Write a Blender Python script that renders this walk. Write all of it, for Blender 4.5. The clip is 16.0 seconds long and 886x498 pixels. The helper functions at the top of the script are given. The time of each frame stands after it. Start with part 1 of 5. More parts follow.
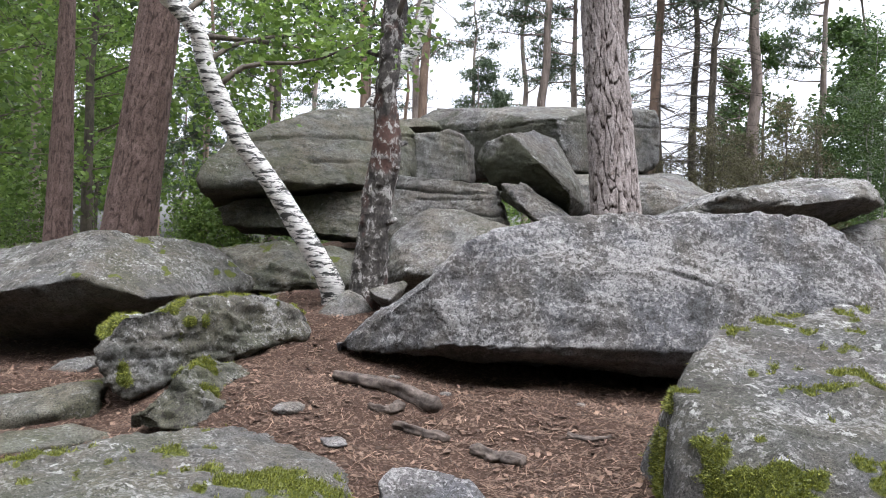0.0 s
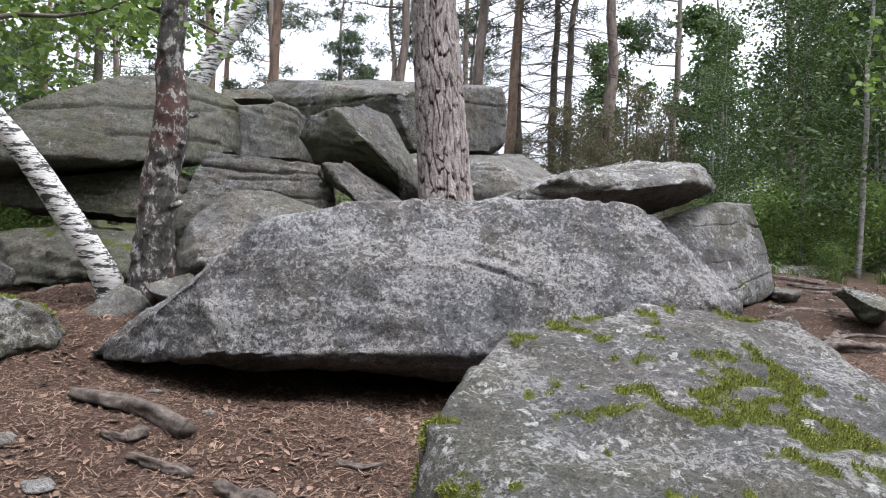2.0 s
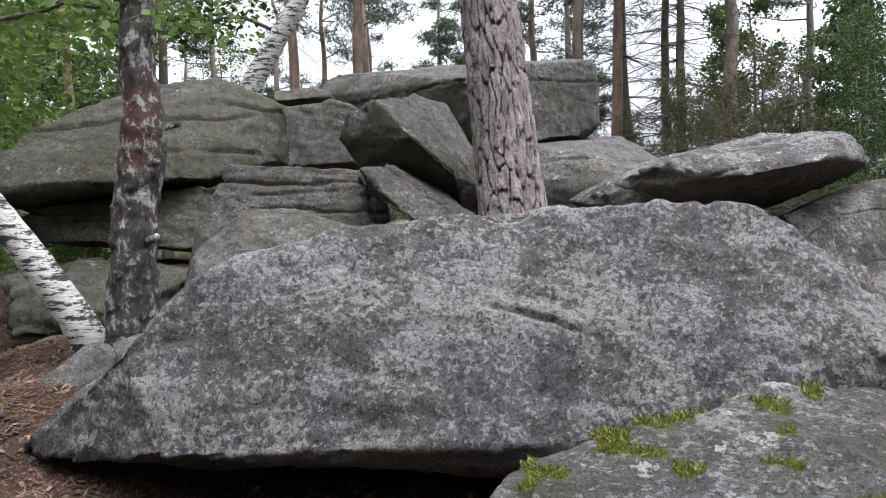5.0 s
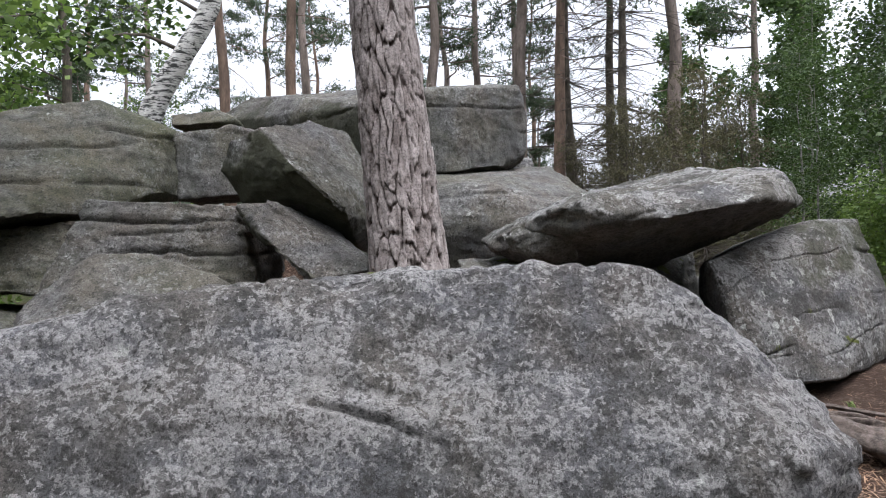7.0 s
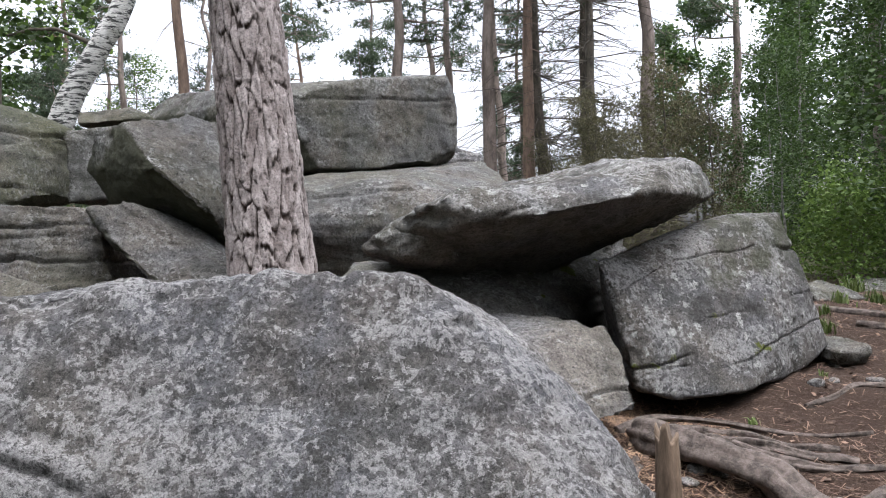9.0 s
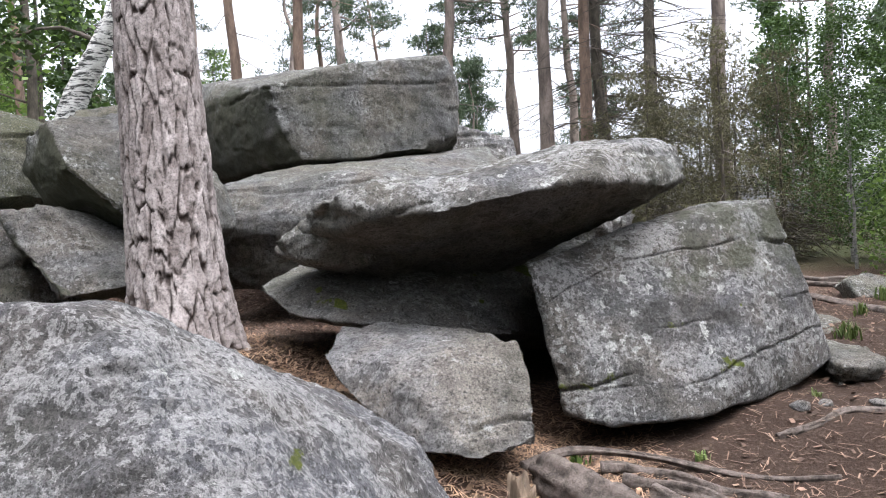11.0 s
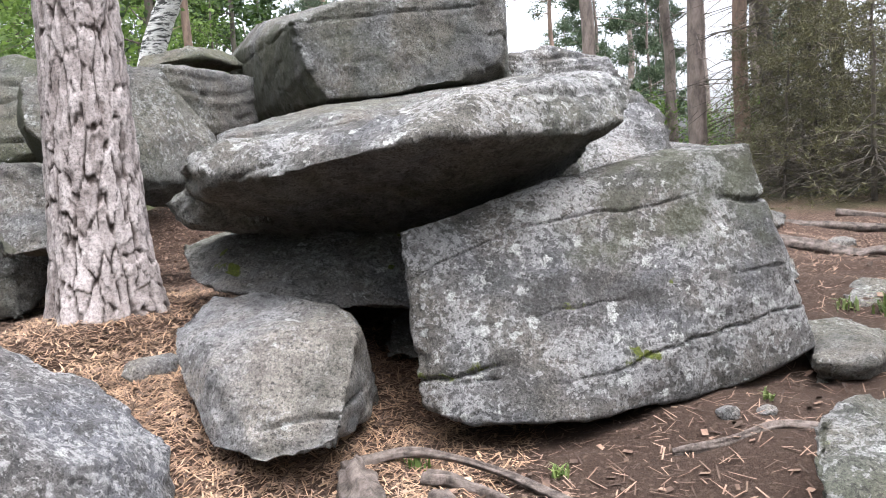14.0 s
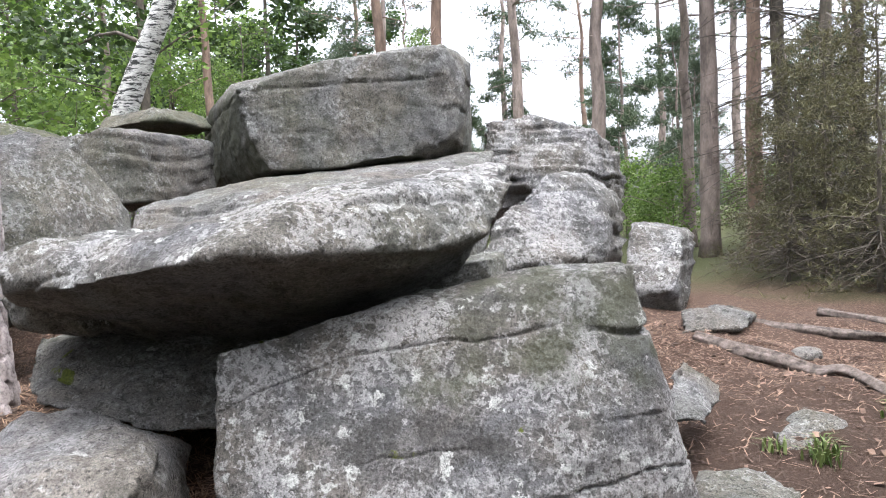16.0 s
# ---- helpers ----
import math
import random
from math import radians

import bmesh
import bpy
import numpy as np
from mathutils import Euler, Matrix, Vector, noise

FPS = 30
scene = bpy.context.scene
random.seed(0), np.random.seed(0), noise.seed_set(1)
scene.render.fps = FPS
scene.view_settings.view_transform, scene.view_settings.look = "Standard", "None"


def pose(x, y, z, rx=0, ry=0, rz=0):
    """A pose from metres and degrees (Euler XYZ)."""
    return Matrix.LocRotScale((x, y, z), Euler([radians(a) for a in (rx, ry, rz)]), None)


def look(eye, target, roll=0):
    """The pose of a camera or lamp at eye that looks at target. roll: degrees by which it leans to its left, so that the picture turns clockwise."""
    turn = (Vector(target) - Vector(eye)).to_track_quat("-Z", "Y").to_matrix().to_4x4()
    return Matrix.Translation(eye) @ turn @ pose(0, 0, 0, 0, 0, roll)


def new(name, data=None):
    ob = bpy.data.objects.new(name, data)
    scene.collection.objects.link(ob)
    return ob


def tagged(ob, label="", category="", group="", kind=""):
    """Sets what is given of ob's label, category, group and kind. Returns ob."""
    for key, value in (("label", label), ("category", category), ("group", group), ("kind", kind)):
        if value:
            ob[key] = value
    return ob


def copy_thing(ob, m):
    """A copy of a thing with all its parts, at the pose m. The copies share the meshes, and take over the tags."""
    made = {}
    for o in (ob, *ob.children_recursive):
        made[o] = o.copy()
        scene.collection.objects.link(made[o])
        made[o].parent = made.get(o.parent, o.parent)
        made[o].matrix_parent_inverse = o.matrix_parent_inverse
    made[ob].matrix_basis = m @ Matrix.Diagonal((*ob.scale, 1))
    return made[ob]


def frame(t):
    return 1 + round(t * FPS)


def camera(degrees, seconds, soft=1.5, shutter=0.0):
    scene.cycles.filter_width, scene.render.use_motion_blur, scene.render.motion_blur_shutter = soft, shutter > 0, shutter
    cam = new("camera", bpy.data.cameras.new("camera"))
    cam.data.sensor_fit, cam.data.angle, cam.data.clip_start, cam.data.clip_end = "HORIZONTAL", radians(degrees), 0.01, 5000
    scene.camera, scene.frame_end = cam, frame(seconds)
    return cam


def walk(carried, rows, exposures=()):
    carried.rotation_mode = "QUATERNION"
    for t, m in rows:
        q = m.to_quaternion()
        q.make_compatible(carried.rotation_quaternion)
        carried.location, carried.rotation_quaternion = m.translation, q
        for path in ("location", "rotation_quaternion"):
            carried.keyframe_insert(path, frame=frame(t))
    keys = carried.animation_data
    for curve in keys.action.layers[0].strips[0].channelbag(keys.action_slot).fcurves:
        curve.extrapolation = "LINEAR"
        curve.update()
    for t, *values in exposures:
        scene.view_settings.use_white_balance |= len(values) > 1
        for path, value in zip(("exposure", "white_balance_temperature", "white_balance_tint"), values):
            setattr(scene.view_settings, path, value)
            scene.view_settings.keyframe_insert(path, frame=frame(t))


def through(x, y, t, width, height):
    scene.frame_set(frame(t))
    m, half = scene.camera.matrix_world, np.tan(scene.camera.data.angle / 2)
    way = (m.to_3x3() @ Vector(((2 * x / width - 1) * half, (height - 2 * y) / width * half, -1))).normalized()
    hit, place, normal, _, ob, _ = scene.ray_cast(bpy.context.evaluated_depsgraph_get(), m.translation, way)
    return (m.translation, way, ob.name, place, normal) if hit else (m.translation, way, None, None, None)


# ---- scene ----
cam = camera(59.2, 16.0, soft=1.0)
METRES, EYE, TILT, LEAN, TURN = 8.5, 1.5, 0.45, -2.2, 0.0
ROWS = [
    (0.0, 0.0, 0.0, 0.0, 0.0, 0.0, 0.0),
    (0.5, 0.0131, 0.0227, 0.0011, -3.49, -0.22, 0.08),
    (1.0, 0.0262, 0.0412, 0.0065, -5.48, -0.12, 0.11),
    (1.5, 0.0476, 0.0575, 0.0029, -8.37, -0.59, 0.61),
    (2.0, 0.0733, 0.0763, 0.009, -8.78, -1.63, -0.09),
    (2.5, 0.0865, 0.0912, 0.0099, -5.88, -1.58, 0.09),
    (3.0, 0.1005, 0.1257, 0.0102, -3.18, -2.5, 1.26),
    (5.5, 0.1695, 0.2613, 0.0344, 0.33, -2.01, 3.64),
    (6.0, 0.1891, 0.2817, 0.0388, -1.45, -1.34, 3.73),
    (6.5, 0.2032, 0.2979, 0.0409, -1.92, -0.55, 3.69),
    (7.0, 0.213, 0.3238, 0.0439, -2.64, -0.78, 3.41),
    (7.5, 0.2218, 0.3356, 0.0459, -3.25, -0.48, 3.62),
    (8.0, 0.2542, 0.3474, 0.0396, -5.88, -0.69, 3.79),
    (10.3, 0.3975, 0.424, 0.041, 4.5, -3.35, 4.9),
    (10.5, 0.4109, 0.4311, 0.041, 4.71, -4.13, 4.94),
    (11.0, 0.4457, 0.4497, 0.0383, 5.67, -1.34, 5.27),
    (11.5, 0.4797, 0.4624, 0.0443, 5.65, 0.27, 5.64),
    (12.0, 0.518, 0.4725, 0.0416, 5.93, 1.08, 5.07),
    (12.5, 0.5443, 0.4883, 0.0395, 9.43, -1.93, 4.29),
    (13.0, 0.5656, 0.5142, 0.0463, 14.73, -3.19, 4.0),
    (13.5, 0.5822, 0.5306, 0.0449, 18.33, -4.36, 5.2),
    (14.0, 0.6186, 0.552, 0.0436, 21.01, -5.86, 6.27),
    (14.5, 0.6431, 0.569, 0.0495, 22.09, -7.04, 5.59),
    (15.0, 0.6592, 0.6003, 0.0545, 22.32, -6.01, 5.89),
    (15.5, 0.6682, 0.6202, 0.063, 23.41, -5.91, 5.9),
    (16.0, 0.6923, 0.6449, 0.066, 24.39, -2.02, 4.27),
]
walk(cam, [(t, pose(0, 0, EYE, TILT, LEAN, TURN) @ pose(METRES * x, METRES * y, METRES * z, 90 + pitch, roll, yaw)) for t, x, y, z, yaw, pitch, roll in ROWS], [(0.0, 1.33, 6050, 13), (5.0, 1.0, 6050, 13), (8.2, 0.97, 6050, 13), (10.3, 1.58, 6050, 13), (11.0, 1.5, 6050, 13), (11.5, 1.17, 6050, 13), (12.5, 1.18, 6050, 13), (13.5, 1.68, 6050, 13), (14.0, 1.85, 6050, 13), (16.0, 1.92, 6050, 13)])

# ---- light ----
world = bpy.data.worlds.new("overcast_sky")
scene.world = world
world.use_nodes = True
wn = world.node_tree.nodes
wsky = wn.new("ShaderNodeTexSky")
wsky.sky_type, wsky.sun_disc = "NISHITA", False
SUN_ELEV, SUN_TURN = 76.0, 130.0
wsky.sun_elevation, wsky.sun_rotation = radians(SUN_ELEV), radians(SUN_TURN)
wsky.air_density, wsky.dust_density, wsky.ozone_density = 1.0, 6.0, 0.6
wn["Background"].inputs["Strength"].default_value = 0.15
cloud = wn.new("ShaderNodeHueSaturation")
cloud.inputs["Saturation"].default_value = 0.22
cloud.inputs["Value"].default_value = 1.55
world.node_tree.links.new(wsky.outputs[0], cloud.inputs["Color"])
world.node_tree.links.new(cloud.outputs[0], wn["Background"].inputs["Color"])
sun = new("sun", bpy.data.lights.new("sun", "SUN"))
sun.data.energy, sun.data.angle, sun.data.color = 0.6, radians(60), (1.0, 0.98, 0.95)
a, e = radians(SUN_TURN), radians(SUN_ELEV)
sun.matrix_world = look((0, 0, 30), (-30 * math.sin(a) * math.cos(e), -30 * math.cos(a) * math.cos(e), 30 - 30 * math.sin(e)))


# ---- noise on arrays ----
def lattice(ix, iy, iz, seed):
    h = (ix.astype(np.int64) * 374761393 + iy.astype(np.int64) * 668265263 + iz.astype(np.int64) * 1274126177 + seed * 974711) & 0xFFFFFFFF
    h = ((h ^ (h >> 13)) * 1274126177) & 0xFFFFFFFF
    h = ((h ^ (h >> 16)) * 2246822519) & 0xFFFFFFFF
    return ((h ^ (h >> 15)) & 0xFFFF) / 32767.5 - 1.0


def soft_noise(p, seed=0):
    """Smooth value noise in -1..1 at the rows of p."""
    i = np.floor(p)
    f = p - i
    f = f * f * f * (f * (f * 6 - 15) + 10)
    out = np.zeros(len(p))
    for dx in (0, 1):
        for dy in (0, 1):
            for dz in (0, 1):
                w = (f[:, 0] if dx else 1 - f[:, 0]) * (f[:, 1] if dy else 1 - f[:, 1]) * (f[:, 2] if dz else 1 - f[:, 2])
                out += w * lattice(i[:, 0] + dx, i[:, 1] + dy, i[:, 2] + dz, seed)
    return out


def layers(p, seed=0, n=4):
    out, amp = np.zeros(len(p)), 1.0
    for k in range(n):
        out += amp * soft_noise(p * 2.03 ** k + 17.3 * k, seed + k)
        amp *= 0.5
    return out


# ---- materials ----
def material(name):
    m = bpy.data.materials.new(name)
    m.use_nodes = True
    return m, m.node_tree.nodes, m.node_tree.links, m.node_tree.nodes["Principled BSDF"]


def tex_noise(n, l, pos, scale, detail=5.0, rough=0.6, distortion=0.0):
    t = n.new("ShaderNodeTexNoise")
    t.inputs["Scale"].default_value, t.inputs["Detail"].default_value = scale, detail
    t.inputs["Roughness"].default_value, t.inputs["Distortion"].default_value = rough, distortion
    l.new(pos, t.inputs["Vector"])
    return t.outputs["Fac"]


def steps(n, l, fac, *stops):
    r = n.new("ShaderNodeValToRGB")
    els = r.color_ramp.elements
    while len(els) < len(stops):
        els.new(0.5)
    for el, (p, c) in zip(els, stops):
        el.position = p
        el.color = (c, c, c, 1) if isinstance(c, (int, float)) else (*c, 1)
    l.new(fac, r.inputs[0])
    return r.outputs[0]


def blend(n, l, fac, a, b, how="MIX"):
    m = n.new("ShaderNodeMix")
    m.data_type, m.blend_type = "RGBA", how
    for sock, v in ((m.inputs[0], fac), (m.inputs[6], a), (m.inputs[7], b)):
        if isinstance(v, (int, float)):
            sock.default_value = v
        elif isinstance(v, tuple):
            sock.default_value = (*v, 1)
        else:
            l.new(v, sock)
    return m.outputs[2]


def calc(n, l, op, a, b):
    m = n.new("ShaderNodeMath")
    m.operation = op
    for sock, v in zip(m.inputs, (a, b)):
        if isinstance(v, (int, float)):
            sock.default_value = v
        else:
            l.new(v, sock)
    return m.outputs[0]


def bumped(n, l, bsdf, *pairs):
    last = None
    for h, strength, dist in pairs:
        b = n.new("ShaderNodeBump")
        b.inputs["Strength"].default_value, b.inputs["Distance"].default_value = strength, dist
        l.new(h, b.inputs["Height"])
        if last:
            l.new(last, b.inputs["Normal"])
        last = b.outputs[0]
    l.new(last, bsdf.inputs["Normal"])


def rock_material(name, grey=(0.25, 0.25, 0.235), lichen=0.5, dark=0.5, algae=0.3, discs=0.4, cluster=0.55):
    """Granite: cool and warm stains, crusty pale lichen, dark pits, rings of white lichen, algae and moss."""
    m, n, l, bsdf = material(name)
    geo = n.new("ShaderNodeNewGeometry")
    pos = geo.outputs["Position"]
    big = tex_noise(n, l, pos, 1.2, 4)
    stain = tex_noise(n, l, pos, 2.3, 6, 0.6, 0.6)
    area = tex_noise(n, l, pos, 3.1, 5, 0.6)
    mid = tex_noise(n, l, pos, 8.0, 8, 0.7)
    crust = tex_noise(n, l, pos, 34.0, 8, 0.68, 0.3)
    pit = tex_noise(n, l, pos, 52.0, 6, 0.7)
    fine = tex_noise(n, l, pos, 85.0, 6, 0.8)
    grain = tex_noise(n, l, pos, 230.0, 4, 0.85)
    g = grey
    cool, warm = (g[0] * 1.0, g[1] * 0.995, g[2] * 1.05), (g[0] * 1.06, g[1] * 0.97, g[2] * 0.9)
    col = blend(n, l, steps(n, l, stain, (0.40, 0.0), (0.60, 1.0)), cool, warm)
    col = blend(n, l, 1.0, col, steps(n, l, mid, (0.36, 0.5), (0.5, 0.9), (0.64, 1.3)), "MULTIPLY")
    col = blend(n, l, calc(n, l, "MULTIPLY", steps(n, l, big, (0.42, 0.0), (0.62, 1.0)), algae), col, (0.085, 0.092, 0.045))
    # Pale lichen fades on undersides, so their shade is partly put into the colour.
    grow = n.new("ShaderNodeAttribute")
    grow.attribute_name = "crust"
    bare = grow.outputs["Fac"]
    where = calc(n, l, "MULTIPLY", calc(n, l, "SUBTRACT", area, 0.5), cluster)
    murk = steps(n, l, calc(n, l, "SUBTRACT", calc(n, l, "ADD", mid, calc(n, l, "MULTIPLY", calc(n, l, "SUBTRACT", pit, 0.5), 0.7)), where), (0.68 - 0.14 * dark, 0.0), (0.73 - 0.14 * dark, 1.0))
    col = blend(n, l, calc(n, l, "MULTIPLY", murk, 0.75), col, (0.04, 0.037, 0.032))
    pale = steps(n, l, calc(n, l, "ADD", crust, where), (0.595 - 0.11 * lichen, 0.0), (0.62 - 0.11 * lichen, 1.0))
    pale = calc(n, l, "MULTIPLY", pale, bare)
    col = blend(n, l, calc(n, l, "MULTIPLY", pale, 0.3 + 0.5 * lichen), col, blend(n, l, stain, (0.345, 0.345, 0.35), (0.41, 0.395, 0.37)))
    spot = n.new("ShaderNodeTexVoronoi")
    spot.inputs["Scale"].default_value = 10.5
    l.new(pos, spot.inputs["Vector"])
    ring = calc(n, l, "ADD", calc(n, l, "SUBTRACT", 0.36, spot.outputs["Distance"]), calc(n, l, "MULTIPLY", calc(n, l, "SUBTRACT", crust, 0.5), 1.5))
    some = steps(n, l, calc(n, l, "ADD", calc(n, l, "MULTIPLY", spot.outputs["Color"], 0.5), area), (0.99 - 0.3 * discs, 0.0), (1.01 - 0.3 * discs, 1.0))
    disc = calc(n, l, "MULTIPLY", calc(n, l, "MULTIPLY", steps(n, l, ring, (0.10, 0.0), (0.14, 1.0)), some), bare)
    col = blend(n, l, calc(n, l, "MULTIPLY", disc, 0.9), col, (0.42, 0.425, 0.395))
    hole = steps(n, l, pit, (0.40, 1.0), (0.44, 0.0))
    col = blend(n, l, calc(n, l, "MULTIPLY", hole, 0.7), col, (0.03, 0.028, 0.025))
    col = blend(n, l, 0.9, col, steps(n, l, fine, (0.36, 0.3), (0.5, 0.85), (0.62, 1.15)), "MULTIPLY")
    col = blend(n, l, 0.9, col, steps(n, l, grain, (0.38, 0.35), (0.5, 0.9), (0.62, 1.15)), "MULTIPLY")
    att = n.new("ShaderNodeAttribute")
    att.attribute_name = "moss"
    lush = calc(n, l, "ADD", att.outputs["Fac"], calc(n, l, "MULTIPLY", calc(n, l, "SUBTRACT", crust, 0.5), 1.6))
    green = blend(n, l, steps(n, l, fine, (0.35, 0.0), (0.65, 1.0)), (0.026, 0.036, 0.006), (0.115, 0.13, 0.02))
    col = blend(n, l, steps(n, l, lush, (0.42, 0.0), (0.6, 1.0)), col, green)
    # Dark colour for shade painted on left and lower faces, and for dark stains.
    shade_stain = n.new("ShaderNodeAttribute")
    shade_stain.attribute_name = "shade_stain"
    col = blend(n, l, shade_stain.outputs["Fac"], col, blend(n, l, mid, (0.018, 0.02, 0.01), (0.06, 0.062, 0.032)))
    l.new(col, bsdf.inputs["Base Color"])
    bsdf.inputs["Roughness"].default_value = 0.88
    bsdf.inputs["Specular IOR Level"].default_value = 0.25
    bumped(n, l, bsdf, (mid, 0.4, 0.02), (crust, 0.7, 0.018), (pit, 0.9, 0.014), (grain, 0.8, 0.006))
    return m


def plain_material(name, c1, c2, scale, rough=0.85, bump=0.01, spread=(0.35, 0.65), spec=0.3, stretch=None, by_piece=0.0):
    m, n, l, bsdf = material(name)
    geo = n.new("ShaderNodeNewGeometry")
    pos = geo.outputs["Position"]
    if stretch:
        mp = n.new("ShaderNodeMapping")
        mp.inputs["Scale"].default_value = stretch
        l.new(pos, mp.inputs["Vector"])
        pos = mp.outputs[0]
    a = tex_noise(n, l, pos, scale, 7, 0.65)
    b = tex_noise(n, l, pos, scale * 6, 5, 0.7)
    col = blend(n, l, steps(n, l, a, (spread[0], 0.0), (spread[1], 1.0)), c1, c2)
    col = blend(n, l, 0.5, col, steps(n, l, b, (0.3, 0.4), (0.65, 1.0)), "MULTIPLY")
    if by_piece:
        col = blend(n, l, by_piece, col, steps(n, l, geo.outputs["Random Per Island"], (0.0, 0.25), (1.0, 1.6)), "MULTIPLY")
    l.new(col, bsdf.inputs["Base Color"])
    bsdf.inputs["Roughness"].default_value = rough
    bsdf.inputs["Specular IOR Level"].default_value = spec
    if bump:
        bumped(n, l, bsdf, (a, 0.6, bump), (b, 0.6, bump * 0.4))
    return m


def leaf_material(name, c1, c2, through=0.35):
    m, n, l, bsdf = material(name)
    geo = n.new("ShaderNodeNewGeometry")
    info = n.new("ShaderNodeObjectInfo")
    col = blend(n, l, geo.outputs["Random Per Island"], c1, c2)
    col = blend(n, l, 0.5, col, steps(n, l, info.outputs["Random"], (0.0, 0.55), (1.0, 1.25)), "MULTIPLY")
    l.new(col, bsdf.inputs["Base Color"])
    bsdf.inputs["Roughness"].default_value = 0.6
    tr = n.new("ShaderNodeBsdfTranslucent")
    l.new(col, tr.inputs["Color"])
    mix = n.new("ShaderNodeMixShader")
    mix.inputs[0].default_value = through
    l.new(bsdf.outputs[0], mix.inputs[1])
    l.new(tr.outputs[0], mix.inputs[2])
    l.new(mix.outputs[0], n["Material Output"].inputs["Surface"])
    return m


def pine_bark_material(name, low, high):
    m, n, l, bsdf = material(name)
    geo = n.new("ShaderNodeNewGeometry")
    att = n.new("ShaderNodeAttribute")
    att.attribute_name = "crevice"
    pos = geo.outputs["Position"]
    a = tex_noise(n, l, pos, 9, 8, 0.7)
    b = tex_noise(n, l, pos, 70, 6, 0.75)
    own = n.new("ShaderNodeAttribute")
    own.attribute_name = "plate"
    shade = calc(n, l, "ADD", calc(n, l, "MULTIPLY", own.outputs["Fac"], 0.3), calc(n, l, "MULTIPLY", a, 0.8))
    plate = blend(n, l, steps(n, l, shade, (0.3, 0.0), (0.8, 1.0)), low, high)
    plate = blend(n, l, 0.9, plate, steps(n, l, b, (0.36, 0.35), (0.52, 0.9), (0.62, 1.0)), "MULTIPLY")
    col = blend(n, l, att.outputs["Fac"], plate, (0.03, 0.021, 0.017))
    l.new(col, bsdf.inputs["Base Color"])
    bsdf.inputs["Roughness"].default_value = 0.9
    bsdf.inputs["Specular IOR Level"].default_value = 0.2
    bumped(n, l, bsdf, (a, 0.5, 0.012), (b, 0.8, 0.006))
    return m


def birch_bark_material():
    m, n, l, bsdf = material("white_birch_bark")
    geo = n.new("ShaderNodeNewGeometry")
    mp = n.new("ShaderNodeMapping")
    mp.inputs["Scale"].default_value = (0.7, 0.7, 3.4)
    l.new(geo.outputs["Position"], mp.inputs["Vector"])
    a = tex_noise(n, l, mp.outputs[0], 9, 8, 0.75)
    b = tex_noise(n, l, mp.outputs[0], 26, 5, 0.7)
    col = blend(n, l, steps(n, l, b, (0.35, 0.0), (0.6, 1.0)), (0.42, 0.41, 0.38), (0.72, 0.71, 0.67))
    col = blend(n, l, steps(n, l, a, (0.46, 1.0), (0.50, 0.0)), col, (0.035, 0.036, 0.032))
    l.new(col, bsdf.inputs["Base Color"])
    bsdf.inputs["Roughness"].default_value = 0.8
    bumped(n, l, bsdf, (a, 0.6, 0.012), (b, 0.5, 0.005))
    return m


def rotten_bark_material():
    m, n, l, bsdf = material("rotten_birch_bark")
    geo = n.new("ShaderNodeNewGeometry")
    mp = n.new("ShaderNodeMapping")
    mp.inputs["Scale"].default_value = (1, 1, 0.7)
    l.new(geo.outputs["Position"], mp.inputs["Vector"])
    big = tex_noise(n, l, mp.outputs[0], 2.6, 4)
    a = tex_noise(n, l, mp.outputs[0], 14, 9, 0.75)
    b = tex_noise(n, l, mp.outputs[0], 60, 6, 0.75)
    col = blend(n, l, steps(n, l, a, (0.38, 0.0), (0.62, 1.0)), (0.018, 0.015, 0.013), (0.13, 0.115, 0.1))
    col = blend(n, l, calc(n, l, "MULTIPLY", steps(n, l, big, (0.48, 0.0), (0.55, 1.0)), 0.75), col, (0.095, 0.04, 0.027))
    col = blend(n, l, steps(n, l, a, (0.53, 0.0), (0.57, 1.0)), col, (0.40, 0.385, 0.36))
    col = blend(n, l, 0.7, col, steps(n, l, b, (0.35, 0.35), (0.62, 1.0)), "MULTIPLY")
    l.new(col, bsdf.inputs["Base Color"])
    bsdf.inputs["Roughness"].default_value = 0.9
    bumped(n, l, bsdf, (a, 0.9, 0.03), (b, 0.7, 0.008))
    return m


